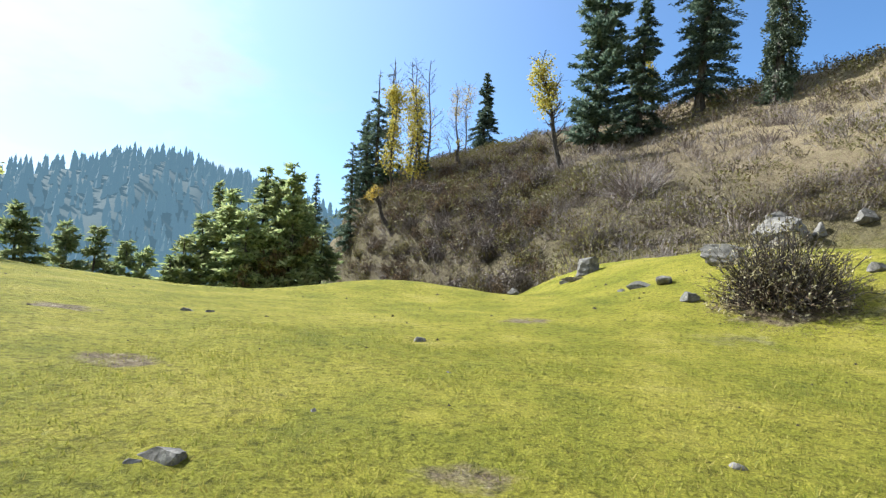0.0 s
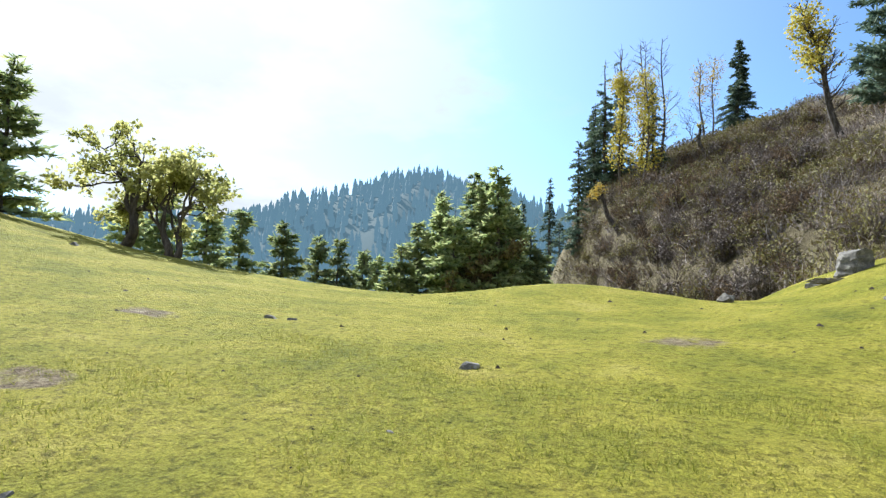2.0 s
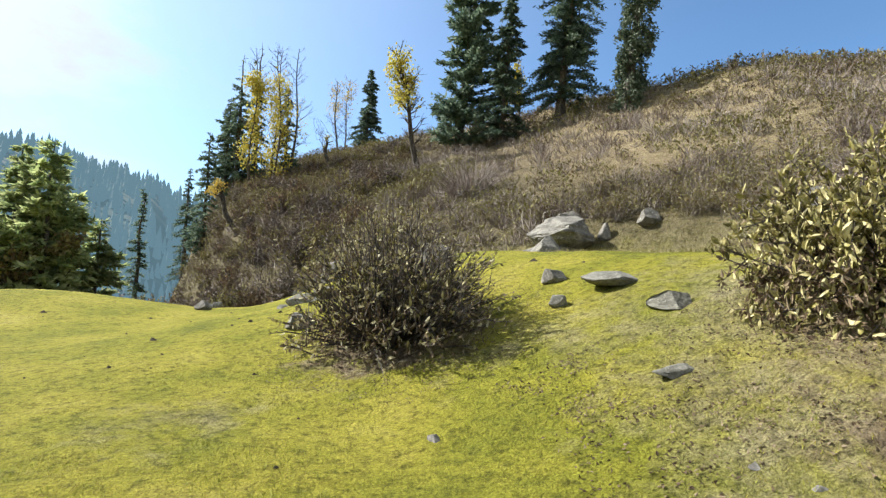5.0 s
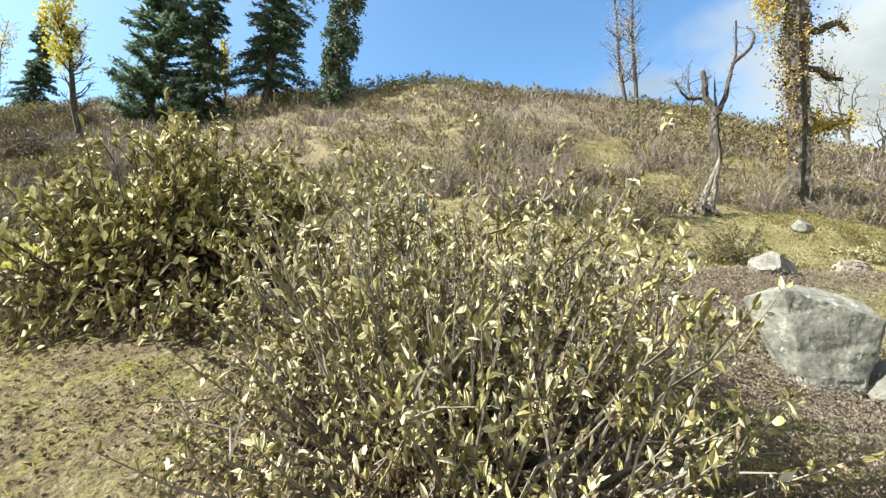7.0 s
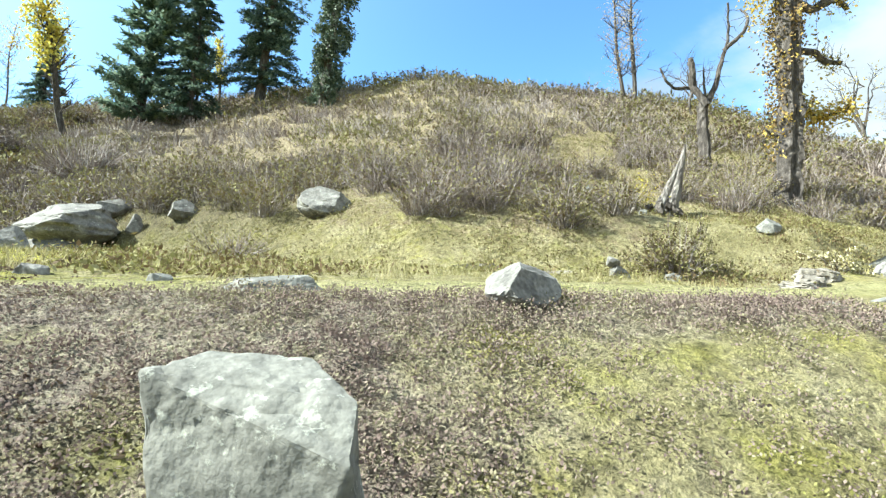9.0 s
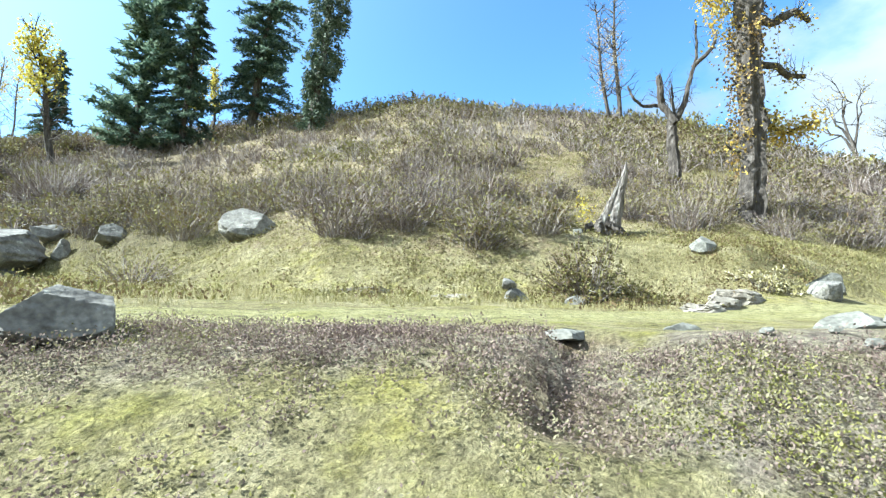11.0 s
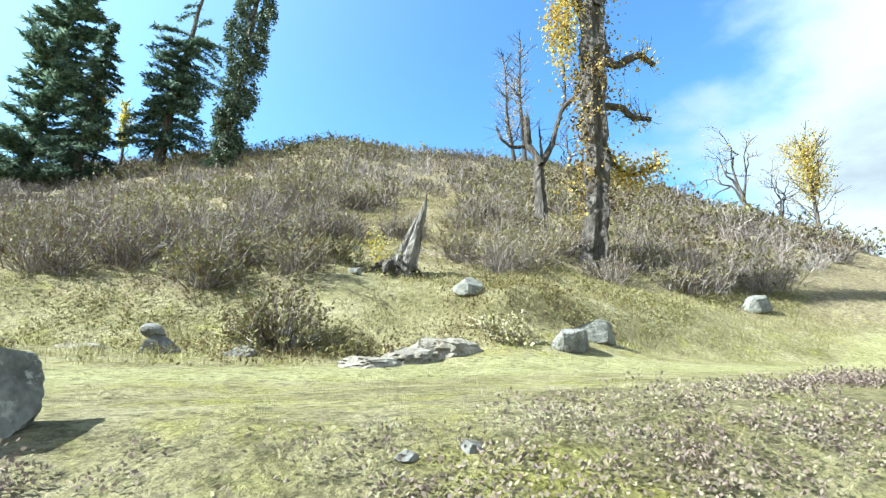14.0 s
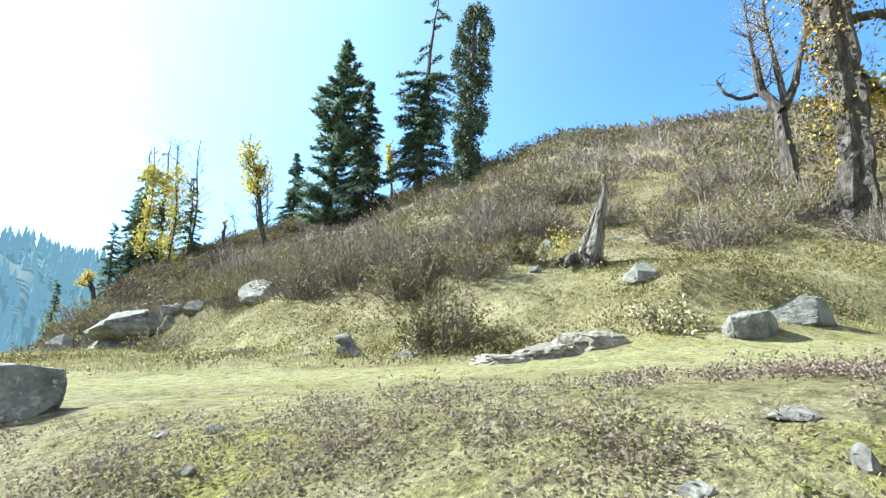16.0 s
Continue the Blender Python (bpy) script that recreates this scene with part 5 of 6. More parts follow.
def creeping_plants():
    """Low mat of small leaves on the bank below the track, in uneven cushions."""
    rng = np.random.default_rng(16)
    n = 13000
    x = 12.6 + 15.4 * rng.random(n) ** 0.9
    edge = 7.1 - 0.48 * np.clip(x - 14.5, -2, 12)
    y = edge + rng.uniform(-4.4, 0.5, n)
    west = smooth(23.2, 22.2, x)
    rim = y < edge - 1.1 + 1.9 * lattice(x * 0.55, y * 0.55, 49)
    keep = lattice(x * 1.3, y * 1.3, 43) * 0.6 + lattice(x * 0.45, y * 0.45, 45) * 0.4 + rng.normal(0, 0.13, n) > 0.70 - 0.40 * west + 0.10 * (lattice(x * 4.1, y * 4.1, 44) - 0.5) + 0.3 * smooth(16.0, 16.8, x) * smooth(20.3, 19.3, x) * smooth(-0.2, -1.2, y - edge)
    for bx, by, w, h in BUSHES:
        keep &= np.hypot(x - bx, y - by) > w * 0.42
    keep &= rim
    x, y = x[keep], y[keep]
    k = 52
    size = np.repeat(rng.gamma(4, 0.015, len(x)) + 0.025, k)
    n = len(size)
    a, q = rng.uniform(0, 6.28, n), np.sqrt(rng.random(n))
    px, py = np.repeat(x, k) + np.cos(a) * q * size * 1.5, np.repeat(y, k) + np.sin(a) * q * size * 1.5
    z = ground_height(px, py) + 0.8 * size * np.sqrt(np.clip(1.02 - q * q, 0, 1)) * rng.uniform(0.3, 1.1, n)
    d = np.stack([np.cos(a) * q, np.sin(a) * q, 0.5 + 0 * a], 1) + rng.normal(0, 0.6, (n, 3))
    green = np.repeat(lattice(x * 0.9, y * 0.9, 46) + rng.normal(0, 0.14, len(x)) > 0.80, k)
    for pick, name, mat, label in ((~green, "creeping_plants", "creeper", "low brown-mauve creeping plants on the bank"), (green, "green_cushions", "moss_leaf", "low yellow-green plant cushions on the bank")):
        g = Geo()
        sprays(g, np.c_[px, py, z][pick], d[pick], 0.0145, 0.0058, rng)
        tagged(new(name, g.mesh(name, M[mat])), label, "ground cover", kind="stuff")


creeping_plants()


def clods():
    """Dung and earth crumbs on the meadow."""
    rng = np.random.default_rng(23)
    n = 190
    x, y = rng.uniform(-12, 12, n), rng.uniform(1.5, 20, n)
    g = Geo()
    base = np.array([(1, 0, 0), (0.3, 0.9, 0), (-0.8, 0.55, 0), (-0.8, -0.6, 0), (0.3, -0.95, 0), (0.1, 0.1, 0.8), (-0.3, -0.2, 0.7)])
    f3 = np.array([(0, 1, 5), (1, 2, 5), (2, 6, 5), (2, 3, 6), (3, 4, 6), (4, 5, 6), (4, 0, 5)])
    z = ground_height(x, y)
    for i in range(n):
        s = rng.gamma(2.0, 0.009) + 0.008
        g.add(base * s * rng.uniform(0.6, 1.4, (7, 3)) + [x[i], y[i], z[i] - 0.004], f3)
    tagged(new("clods", g.mesh("clods", M["dung"])), "dark crumbs of earth and dung on the turf", "clods", kind="stuff")


clods()
for k, (x, y, w, d, h, turn) in enumerate([(22.4, 11.5, 1.3, 0.4, 0.2, -30), (23.7, 10.5, 1.1, 0.4, 0.18, -35), (27.6, 7.35, 1.5, 0.8, 0.36, 20), (28.6, 7.3, 1.5, 0.8, 0.42, -20), (26.9, 7.2, 1.0, 0.6, 0.22, 10), (6.0, 23.2, 1.8, 0.5, 0.18, 10)]):
    rock(x, y, w, d, h, 90 + k, "torn turf edge of bare earth", "soil", turn, name="earth_bank", sharp=0.28, sink=0.5)

# ---- trees on the hill ----
conifer("pine_tree", 21.3, 73.6, 30.0, 5.4, "tall blue-green pine on the hill's shoulder", 31, "conifer", lean=(0.09, -0.04), start=0.04, droop=-0.05, dens=1.25, power=0.62, spray=0.85, lump=0.4)
conifer("spruce_tree", 25.9, 68.6, 21.0, 3.8, "dark spruce beside a taller pine", 32, "conifer", 0.04, lean=(0.06, -0.04), dens=1.8, spray=0.55)
conifer("spruce_tree", 33.6, 67.8, 33.0, 4.4, "spruce with a bare dead top on the hill", 33, "conifer", 0.1, lean=(0.11, -0.05), dead=0.42, dens=1.6, power=0.35, spray=0.55)
conifer("spruce_tree", 9.4, 133.0, 25.0, 4.6, "narrow dark spruce on the ridge", 34, "conifer", 0.03, lean=(0.05, -0.03), dens=1.8, spray=0.6)


def ivy_tree(x, y, h, label, seed):
    """A bare trunk wrapped in climbing ivy."""
    rng = np.random.default_rng(seed)
    t = thing("ivy_clad_tree", x, y, label, "tree")
    s = np.linspace(0, 1, 16)
    sp = np.stack([0.11 * h * s + 0.15 * np.sin(s * 6), -0.05 * h * s, s * h - 0.3], 1)
    g = Geo()
    tube(g, sp, 0.55 * (1 - 0.6 * s), 9, 0.06, rng)
    part("trunk", g, M["bark"], t)
    g = Geo()
    for k in range(12):
        u = rng.uniform(0.15, 0.95)
        az = rng.uniform(0, 6.28)
        p0 = np.array([np.interp(u, s, sp[:, e]) for e in range(3)])
        ln = rng.uniform(1.0, 2.1)
        q = np.linspace(0, 1, 4)
        tube(g, p0 + np.stack([np.cos(az) * ln * q, np.sin(az) * ln * q, ln * 0.5 * q * q], 1), [0.09, 0.07, 0.04, 0.02], 4, cap=False)
    part("branchwork", g, M["bark"], t)
    g = Geo()
    m = 300
    u = rng.random(m) * 0.985 + 0.005
    az = rng.uniform(0, 2 * np.pi, m)
    reach = np.interp(u, [0, 0.06, 0.25, 0.6, 0.8, 0.93, 1], [1.3, 1.15, 1.45, 1.75, 2.2, 1.5, 0.3]) * rng.uniform(0.35, 1.15, m)
    c = np.stack([np.interp(u, s, sp[:, e]) for e in range(3)], 1) + np.stack([np.cos(az) * reach, np.sin(az) * reach, 0 * az], 1)
    k = 60
    i = np.repeat(np.arange(m), k)
    fall = rng.gamma(1.4, 0.32, m * k)
    p = c[i] + rng.normal(0, 0.26, (m * k, 3)) - np.stack([0 * fall, 0 * fall, fall], 1)
    p[:, :2] += np.stack([np.cos(az[i]), np.sin(az[i])], 1) * (0.18 * fall)[:, None]
    leaves(g, p, np.stack([np.cos(az[i]), np.sin(az[i]), rng.normal(-0.7, 0.5, m * k)], 1) + rng.normal(0, 0.4, (m * k, 3)), 0.36, 0.12, rng)
    part("ivy", g, M["ivy"], t, "dark green ivy leaves")


ivy_tree(38.2, 59.2, 25.5, "dead trunk wrapped in dark green ivy", 35)

birch("yellow_tree", 14.6, 64.0, 15.0, "leaning tree with a yellow autumn crown", 41, 0.55, 0.93, 0.13, 1500, lean=(-0.2, 0.02), radius=0.36, leaf_size=0.36)
birch("yellow_tree", 27.6, 74.0, 12.5, "small tree with yellow-green leaves behind spruces", 42, 0.4, 0.95, 0.11, 1100, lean=(0.03, 0))
birch("yellow_tree", 30.6, 76.0, 10.5, "small yellow tree behind spruces", 43, 0.4, 0.95, 0.11, 800)
birch("yellow_tree", 3.5, 124.0, 19.0, "thin tree with sparse orange leaves", 44, 0.5, 0.95, 0.12, 900, "orange_leaf", trunks=2)
broadleaf("yellow_tree", 2.6, 95.0, 7.0, "stunted trunk with a tuft of yellow leaves", 45, "yellow_leaf", 1.0, (-0.05, 0), 0.35, 1, 2, 0.6, 0.22)
broadleaf("yellow_tree", -7.6, 76.0, 8.0, "short leaning trunk with yellow leaves", 46, "orange_leaf", 1.6, (-0.28, 0), 0.34, 1, 3, 0.6, 0.24)
birch("yellow_tree", -9.5, 92.0, 24.0, "slender birch with yellow leaves", 47, 0.2, 0.8, 0.10, 2200, leaf_size=0.40)
birch("yellow_tree", -6.0, 93.0, 24.5, "slender birch with yellow leaves and a bare tip", 48, 0.1, 0.8, 0.10, 2600, leaf_size=0.40, trunks=2)
birch("bare_tree", -3.6, 96.0, 23.5, "bare slender birch on the slope", 49, 0.3, 0.6, 0.10, 160, lean=(0.02, 0))
broadleaf("bare_tree", 0.3, 110.0, 10.0, "small bare tree on the ridge", 50, "yellow_leaf", 0.0, (0.1, 0), 0.12, 1, 3, 0.3)
for k, (px, py, h, sp, dead) in enumerate([(-18.4, 101, 22, 3.6, 0), (-15.8, 103, 19.5, 3.9, 0), (-13.6, 101, 25.5, 3.4, 0.25), (-11.0, 103, 27, 3.2, 0.3), (-16.8, 107, 18, 3.6, 0), (-5.3, 101, 16.5, 3.1, 0)]):
    conifer("spruce_tree", px, py, h, sp, "dark narrow spruce at the end of the ridge" if not dead else "dark spruce with a bare dead tip", 70 + k, "conifer", 0.03, dead=dead, dens=1.1, spray=0.6)

# birches and dead trees above the track
birch("bare_tree", 57.5, 31.0, 13.0, "twin-stemmed bare birch with few pale leaves", 51, 0.25, 0.9, 0.12, 1700, "pale_leaf", trunks=2, leaf_size=0.14, radius=0.2)
broadleaf("bare_tree", 55.0, 24.2, 6.0, "small bare tree on the crest", 52, "orange_leaf", 0.0, (0.05, 0), 0.12, 1, 4, 0.35)
broadleaf("bare_tree", 69.5, 16.2, 11.0, "bare tree on the skyline", 53, "orange_leaf", 0.15, (-0.12, 0.05), 0.2, 1, 4, 0.4, 0.16)
broadleaf("bare_tree", 70.5, 14.8, 8.5, "bare tree on the skyline", 54, "orange_leaf", 0.1, (0.05, 0), 0.14, 1, 4, 0.4, 0.16)
birch("yellow_tree", 70.0, 12.2, 10.0, "round-crowned orange autumn tree on the skyline", 55, 0.5, 0.95, 0.2, 2600, "orange_leaf", leaf_size=0.18)


def limb(geo, pts, r0, r1, rng, sides=8, wobble=0.08):
    pts = np.array(pts, float)
    q = np.linspace(0, len(pts) - 1, len(pts) * 4)
    p = np.stack([np.interp(q, np.arange(len(pts)), pts[:, k]) for k in range(3)], 1)
    p[1:-1] = (p[:-2] + p[1:-1] * 2 + p[2:]) / 4
    p = p + rng.normal(0, 0.012, p.shape) * [[1 if 0 < i < len(p) - 1 else 0] for i in range(len(p))]
    tube(geo, p, np.linspace(r0, r1, len(p)), sides, wobble, rng)
    return p


def twigs(geo, p, n, ln, rng):
    for k in range(n):
        s0 = p[rng.integers(len(p) // 3, len(p))]
        d = unit(rng.normal(size=3) + [0, 0, 0.5])
        path = s0 + np.outer(np.linspace(0, 1, 4), d) * ln * rng.uniform(0.4, 1) + np.cumsum(rng.normal(0, 0.05 * ln, (4, 3)), 0) * [[0], [1], [1], [1]]
        tube(geo, path, [0.018, 0.013, 0.009, 0.004], 3, cap=False)


RIGHT = np.array([0.78, -0.63, 0.0])  # across the view of the hill


def across(a, z, depth=0.0):
    """A point a metres across the view and z up."""
    return RIGHT * a + np.array([0.63, 0.78, 0]) * depth + [0, 0, z]


def old_tree(x, y, seed):
    rng = np.random.default_rng(seed)

    def tall(a, z, depth=0.0):
        return across(a, z * 1.33, depth)

    t = thing("old_tree", x, y, "old gnarled tree with yellow leaves and thick bark", "tree")
    g = Geo()
    spine = np.array([tall(a, z) for a, z in [(-0.15, -0.4), (0.0, 0.5), (0.22, 1.6), (0.35, 3.0), (0.38, 4.6), (0.5, 6.2), (0.62, 7.6), (0.7, 9.0)]])
    q = np.linspace(0, 7, 40)
    p = np.stack([np.interp(q, np.arange(8), spine[:, k]) for k in range(3)], 1)
    rad = np.interp(q, [0, 0.6, 2, 4, 6, 7], [0.78, 0.60, 0.48, 0.50, 0.55, 0.42])
    tube(g, p, rad * (1 + 0.10 * np.sin(q * 7)), 14, 0.07, rng)
    part("trunk", g, M["bark"], t)
    arms = [([(0.5, 7.9), (-0.2, 9.4), (-0.5, 11.0), (-0.2, 12.8)], 0.30, 0.10), ([(0.75, 8.4), (1.5, 9.6), (1.8, 11.5), (1.6, 13.5)], 0.30, 0.10), ([(0.7, 8.8), (0.6, 10.5), (0.8, 12.5), (0.5, 14.5)], 0.34, 0.10),
            ([(0.8, 6.5), (1.6, 6.45), (2.4, 6.75), (3.2, 6.6)], 0.20, 0.11), ([(0.7, 5.1), (1.5, 5.05), (2.2, 4.75), (2.9, 4.75)], 0.17, 0.10), ([(0.6, 3.7), (1.1, 3.2), (1.9, 2.9), (2.9, 3.1)], 0.12, 0.04), ([(0.2, 2.2), (-0.4, 2.15), (-0.9, 2.35)], 0.08, 0.03)]
    lv = []
    for k, (pts, r0, r1) in enumerate(arms):
        g = Geo()
        path = limb(g, [tall(a, z, rng.normal(0, 0.25)) for a, z in pts], r0, r1, rng, 8, 0.1)
        twigs(g, path, 34 if k < 5 else 14, 1.1 if k < 5 else 0.7, rng)
        part("branch", g, M["bark"], t)
        n = [1300, 420, 900, 90, 90, 900, 40][k]
        c = path[rng.integers(len(path) // 4, len(path), n)] + rng.normal(0, 0.42 if k < 3 else 0.3, (n, 3))
        lv.append(c)
    n, m = 1900, 30
    cz, ct = rng.uniform(2.2, 12.0, m), rng.uniform(0, 6.28, m)
    i = rng.integers(0, m, n)
    z = cz[i] + rng.normal(0, 0.35, n)
    a, th = np.interp(z, [0, 12], [0.1, 0.7]), ct[i] + rng.normal(0, 0.5, n)
    rr = 0.5 + rng.gamma(1.6, 0.16, n)
    ivy = np.outer(a + np.cos(th) * rr, RIGHT) + np.outer(np.sin(th) * rr, [0.63, 0.78, 0]) + np.outer(z, [0, 0, 1])
    g = Geo()
    leaves(g, ivy, rng.normal(size=(n, 3)) - [0, 0, 0.7], 0.16, 0.052, rng)
    part("climber", g, M["rusty_leaf"], t, "rusty brown and yellow leaves on the trunk")
    n = 1500
    c = np.concatenate([tall(-0.6, 7.2) + rng.normal(0, 1, (n // 3, 3)) * [0.35, 0.35, 0.7], tall(-0.3, 8.8) + rng.normal(0, 1, (n // 3, 3)) * [0.45, 0.4, 0.8], tall(-0.85, 8.0) + rng.normal(0, 1, (n // 3, 3)) * [0.35, 0.35, 0.7]])
    g = Geo()
    allv = np.concatenate(lv + [c])
    leaves(g, allv, rng.normal(size=(len(allv), 3)) - [0, 0, 0.5], 0.16, 0.058, rng)
    part("crown", g, M["orange_leaf"], t, "golden yellow leaves")
    return t


old_tree(39.8, 12.1, 61)


def dead_tree(x, y, seed):
    rng = np.random.default_rng(seed)
    t = thing("dead_tree", x, y, "forked leafless tree with a broken stem", "tree", size=1.12)
    g = Geo()
    limb(g, [across(0, -0.3), across(0.02, 1.2), across(-0.02, 2.4), across(0.05, 3.2)], 0.26, 0.21, rng, 10, 0.1)
    part("trunk", g, M["bark"], t)
    for pts, r0, r1, tw in [([(0.05, 2.9), (-0.45, 3.9), (-0.5, 4.9), (-0.45, 5.4)], 0.17, 0.12, 8), ([(0.1, 3.0), (0.65, 4.0), (1.0, 5.2), (1.45, 6.4), (1.4, 8.2)], 0.16, 0.05, 18), ([(1.25, 5.9), (2.0, 6.6), (2.3, 7.4), (2.1, 8.0)], 0.11, 0.04, 12), ([(-0.35, 4.0), (-1.2, 4.0), (-1.7, 4.3), (-1.9, 5.0)], 0.10, 0.04, 10), ([(0.15, 3.3), (0.15, 4.3), (0.05, 4.9)], 0.08, 0.03, 5)]:
        g = Geo()
        p = limb(g, [across(a, z, rng.normal(0, 0.2)) for a, z in pts], r0, r1, rng)
        twigs(g, p, tw, 0.8, rng)
        part("branch", g, M["bark"], t)
    return t


dead_tree(42.6, 16.9, 62)


def stump(x, y, seed):
    """A splintered stump: a hollow shell of wood that runs up into one spike."""
    rng = np.random.default_rng(seed)
    t = thing("stump", x, y, "splintered grey stump rising to a leaning spike", "stump")
    g = Geo()
    rows, sides = 22, 18
    z = np.linspace(0, 1, rows)
    th = np.arange(sides) / sides * 2 * np.pi
    V = np.zeros((rows, sides, 3))
    jag = rng.normal(0, 0.06, sides)
    for i, u in enumerate(z):
        hgt = 2.55 * u ** 1.15
        cx = 0.05 + 0.85 * u ** 1.1
        r = np.interp(u, [0, 0.08, 0.2, 0.55, 0.85, 1.0], [0.62, 0.46, 0.36, 0.24, 0.13, 0.02])
        rr = r * (1 + 0.20 * np.sin(th * 5 + 1) + jag + rng.normal(0, 0.05, sides))
        V[i] = np.outer(cx - 0.3 + np.cos(th) * rr, RIGHT) + np.outer(np.sin(th) * rr * 0.7, [0.63, 0.78, 0]) + np.outer(hgt - 0.2 - 0.35 * np.clip(-np.cos(th), 0, 1) * u, [0, 0, 1])
    i, j = np.meshgrid(np.arange(rows - 1), np.arange(sides), indexing="ij")
    k = (j + 1) % sides
    g.add(V.reshape(-1, 3), np.stack([i * sides + j, i * sides + k, (i + 1) * sides + k, (i + 1) * sides + j], -1).reshape(-1, 4))
    part("spike", g, M["dead_wood"], t)
    for a in range(7):
        g = Geo()
        d = 0.9 * a
        p = [(0.3 * math.cos(d), 0.3 * math.sin(d), 0.25), (0.55 * math.cos(d), 0.5 * math.sin(d), 0.1), (0.85 * math.cos(d + 0.2), 0.75 * math.sin(d + 0.2), -0.12)]
        limb(g, [np.array(q) - RIGHT * 0.25 for q in p], 0.16, 0.05, rng, 6, 0.12)
        part("root", g, M["bark"], t)
    n = 120
    c = across(-0.75, 0.75) + rng.normal(0, 1, (n, 3)) * [0.2, 0.2, 0.25]
    g = Geo()
    leaves(g, c, rng.normal(size=(n, 3)), 0.09, 0.035, rng)
    part("sprout", g, M["yellow_leaf"], t, "yellow leaves sprouting from the stump")


stump(31.0, 12.3, 63)

# ---- trees of the valley and the knoll ----


def toward(az, dist, el):
    x, y = math.sin(radians(az)) * dist, math.cos(radians(az)) * dist
    return x, y, 1.4 + dist * math.tan(radians(el)) - float(ground_height(x, y))


for k, (az, dist, el, sp) in enumerate([(-26.5, 44, 5.5, 2.4), (-25.0, 46, 7.8, 3.0), (-22.6, 45, 10.6, 3.0), (-20.8, 43, 9.2, 3.2), (-19.3, 47, 13.0, 3.0), (-17.8, 45, 12.0, 3.6), (-16.4, 44, 13.6, 3.4), (-15.0, 46, 9.5, 3.0), (-13.2, 47, 7.5, 2.6), (-27.6, 43, 3.4, 2.2), (-23.5, 60, 11.0, 2.4)]):
    x, y, h = toward(az, dist, el)
    conifer("pine_tree", x, y, h, sp, "green pine at the edge of the valley", 90 + k, "pine", 0.05, dens=1.5, droop=0.15, spray=0.62, power=0.75)
for k, (az, dist, el, sp) in enumerate([(-14.0, 190, 12.6, 4.6), (-12.9, 175, 8.0, 4.2), (-16.4, 120, 10.2, 3.4)]):
    x, y, h = toward(az, dist, el)
    conifer("spruce_tree", x, y, h, sp, "tall thin spruce rising from the valley", 105 + k, "conifer", 0.05, dens=0.9, spray=0.7)
for k, (az, dist, el, sp) in enumerate([(-39.5, 52, 7.2, 3.2), (-36.0, 54, 6.0, 3.0), (-33.8, 52, 5.6, 3.0), (-31.4, 55, 4.6, 2.8), (-29.8, 53, 3.9, 2.4), (-43.5, 50, 8.2, 3.0), (-46.5, 48, 9.0, 3.0), (-50.0, 46, 10.5, 3.0), (-53.0, 44, 9.0, 2.8)]):
    x, y, h = toward(az, dist, el)
    conifer("pine_tree", x, y, h, sp, "green pine below the meadow's brow", 115 + k, "pine", 0.05, dens=1.5, droop=0.15, spray=0.62, power=0.7)
broadleaf("knoll_pine", -22.0, 18.2, 5.9, "crooked open-crowned pine on the knoll", 131, "knoll_needles", 1.7, (0.10, 0.0), 0.20, 1, 4, 0.30, 0.24, wide=1.5)
broadleaf("knoll_pine", -20.6, 19.6, 5.3, "open-crowned pine on the knoll", 132, "knoll_needles", 1.7, (0.04, 0.0), 0.16, 2, 4, 0.3, 0.24, wide=1.3)
conifer("pine_tree", -25.8, 14.8, 7.5, 2.4, "young pine on the knoll", 133, "pine", 0.05, dens=1.8, droop=0.05, spray=0.5)
conifer("pine_tree", -34.0, 7.5, 16.0, 3.6, "tall pine on the knoll", 134, "pine", 0.12, dens=1.2, droop=0.05, spray=0.6)
broadleaf("autumn_tree", -13.5, 43.5, 9.0, "olive-yellow tree among the pines", 135, "shrub_leaf", 3.0, (0, 0), 0.2, 1, 4, 0.3, 0.3)


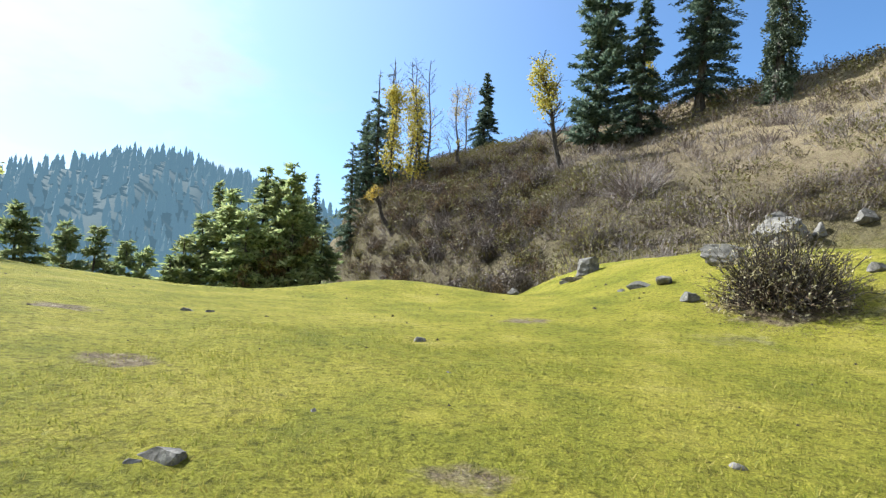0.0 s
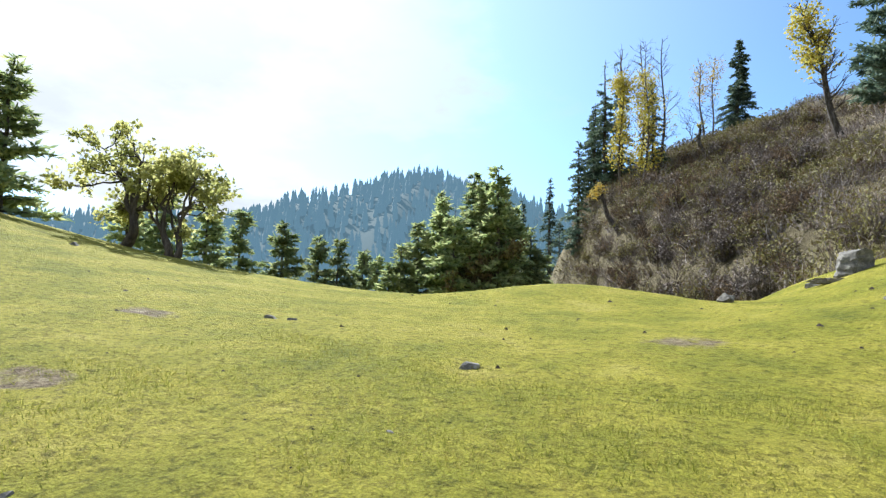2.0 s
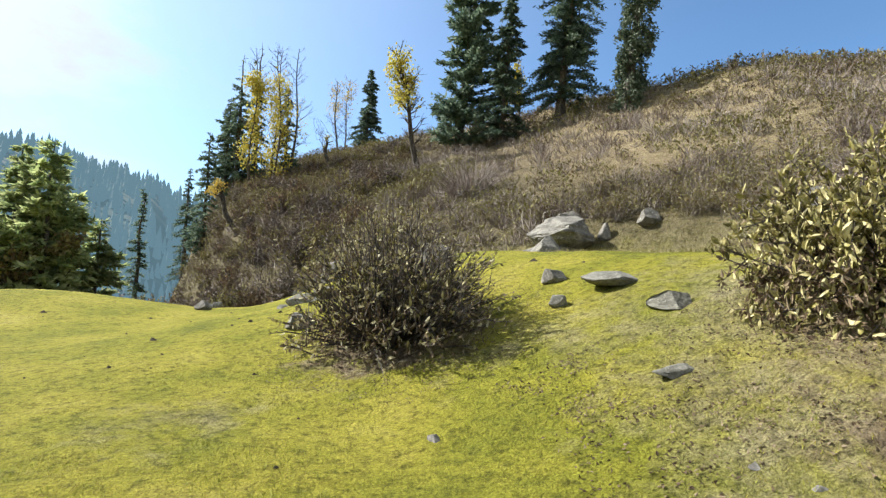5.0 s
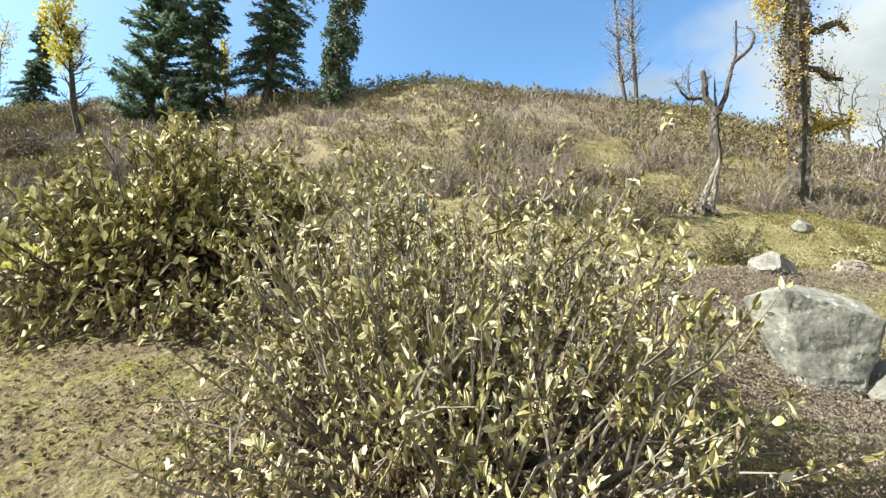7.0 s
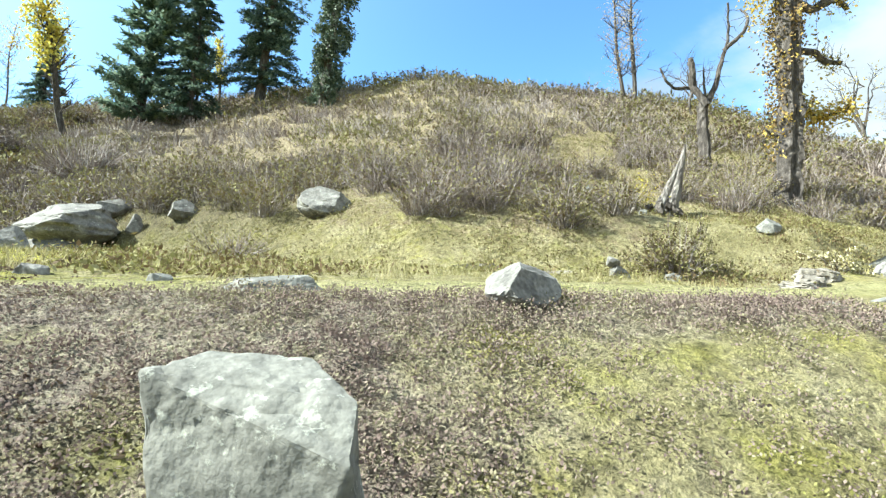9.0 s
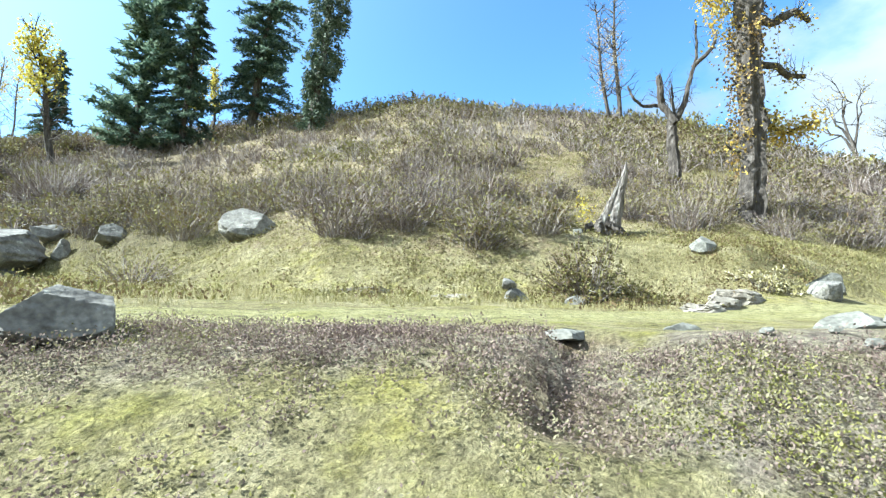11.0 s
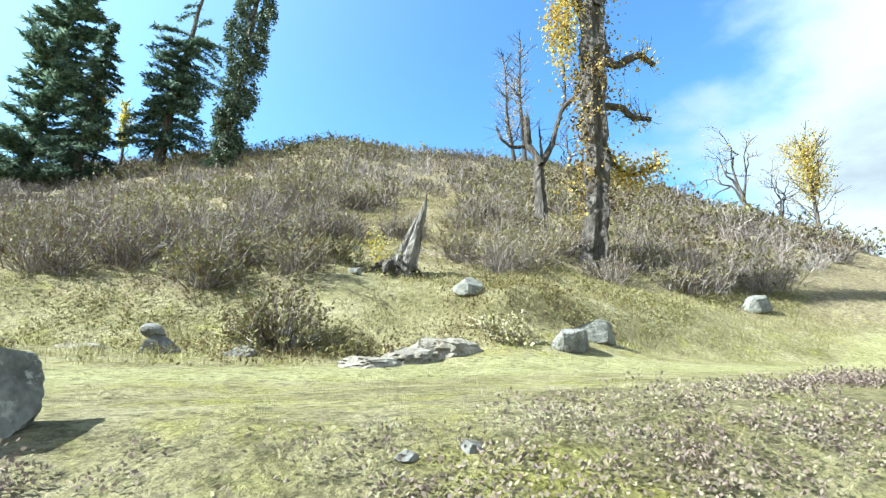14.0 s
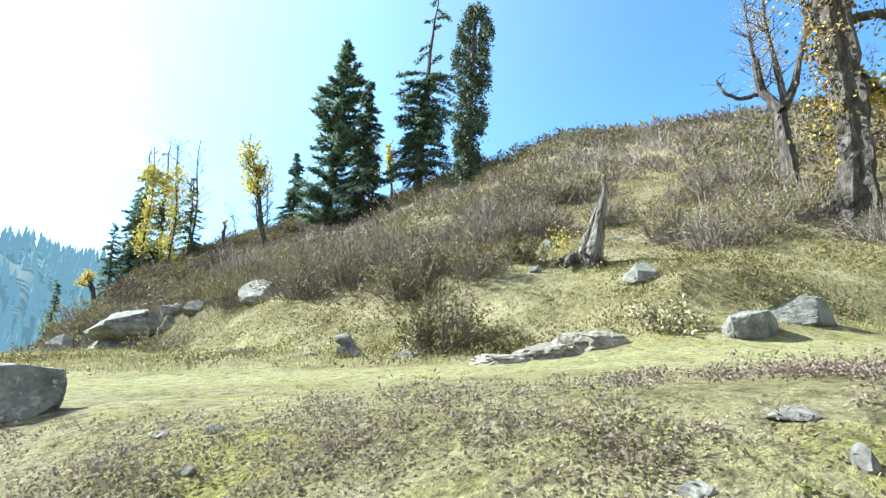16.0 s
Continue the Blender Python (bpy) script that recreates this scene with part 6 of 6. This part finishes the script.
# ---- the far wooded mountain ----
def mountain():
    az = np.radians(np.linspace(-95, 12, 160))
    r = np.linspace(170, 900, 70)
    A, R = np.meshgrid(az, r)
    deg = np.degrees(A)
    top = np.interp(deg, [-95, -70, -58, -51, -46, -40, -36, -32, -29, -26.5, -23, -20, -14, -5, 12], [40, 44, 50, 58, 66, 78, 92, 106, 112, 108, 100, 92, 76, 56, 40])
    top = top + 7 * (lattice(deg * 0.4, R * 0.0, 61) - 0.5)
    ridge = smooth(150, 520, R)
    Z = -48 + (top + 48) * ridge - 0.25 * np.clip(R - 540, 0, 500)
    Z = Z + 26 * (lattice(deg * 0.22 + 3, R * 0.006, 63) - 0.5) * ridge * (1 - smooth(430, 520, R)) + 8 * (lattice(deg * 0.7, R * 0.02, 65) - 0.5)
    X, Y = np.sin(A) * R, np.cos(A) * R
    nx, ny = len(az), len(r)
    i, j = np.meshgrid(np.arange(ny - 1), np.arange(nx - 1), indexing="ij")
    f = np.stack([i * nx + j, i * nx + j + 1, (i + 1) * nx + j + 1, (i + 1) * nx + j], -1).reshape(-1, 4)
    g = Geo()
    g.add(np.stack([X, Y, Z], -1).reshape(-1, 3), f)
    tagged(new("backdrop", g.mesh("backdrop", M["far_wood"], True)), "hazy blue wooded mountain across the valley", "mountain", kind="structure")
    # its conifers
    rng = np.random.default_rng(9)
    n = 7000
    ia, ir = rng.uniform(0, nx - 1.001, n), rng.uniform(4, 40, n)
    a0, r0 = ia.astype(int), ir.astype(int)
    fa, fr = ia - a0, ir - r0

    def at(G):
        return G[r0, a0] * (1 - fa) * (1 - fr) + G[r0, a0 + 1] * fa * (1 - fr) + G[r0 + 1, a0] * (1 - fa) * fr + G[r0 + 1, a0 + 1] * fa * fr

    x, y, z = at(X), at(Y), at(Z)
    keep = lattice(x * 0.02, y * 0.02, 71) + rng.normal(0, 0.2, n) > 0.28
    x, y, z = x[keep], y[keep], z[keep]
    n = len(x)
    h = rng.uniform(7, 17, n)
    w = h * rng.uniform(0.13, 0.2, n)
    sides = 4
    th = np.arange(sides) / sides * 2 * np.pi
    lv = [(0.0, 1.0), (0.4, 0.62), (0.42, 0.78), (0.72, 0.32), (0.74, 0.46), (1.0, 0.02)]
    V = np.zeros((n, len(lv), sides, 3))
    spin = rng.uniform(0, 6, n)
    for k, (u, s) in enumerate(lv):
        rr = w[:, None] * s * rng.uniform(0.7, 1.3, (n, sides))
        V[:, k, :, 0] = x[:, None] + np.cos(th + spin[:, None]) * rr
        V[:, k, :, 1] = y[:, None] + np.sin(th + spin[:, None]) * rr
        V[:, k, :, 2] = (z + h * u)[:, None] - 1
    f = []
    for k in range(len(lv) - 1):
        for e in range(sides):
            e2 = (e + 1) % sides
            f.append([k * sides + e, k * sides + e2, (k + 1) * sides + e2, (k + 1) * sides + e])
    f = np.array(f)
    g = Geo()
    g.add(V.reshape(-1, 3), [(f[None] + (np.arange(n) * len(lv) * sides)[:, None, None]).reshape(-1, 4)])
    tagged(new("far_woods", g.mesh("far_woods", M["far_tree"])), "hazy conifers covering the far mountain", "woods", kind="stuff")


mountain()
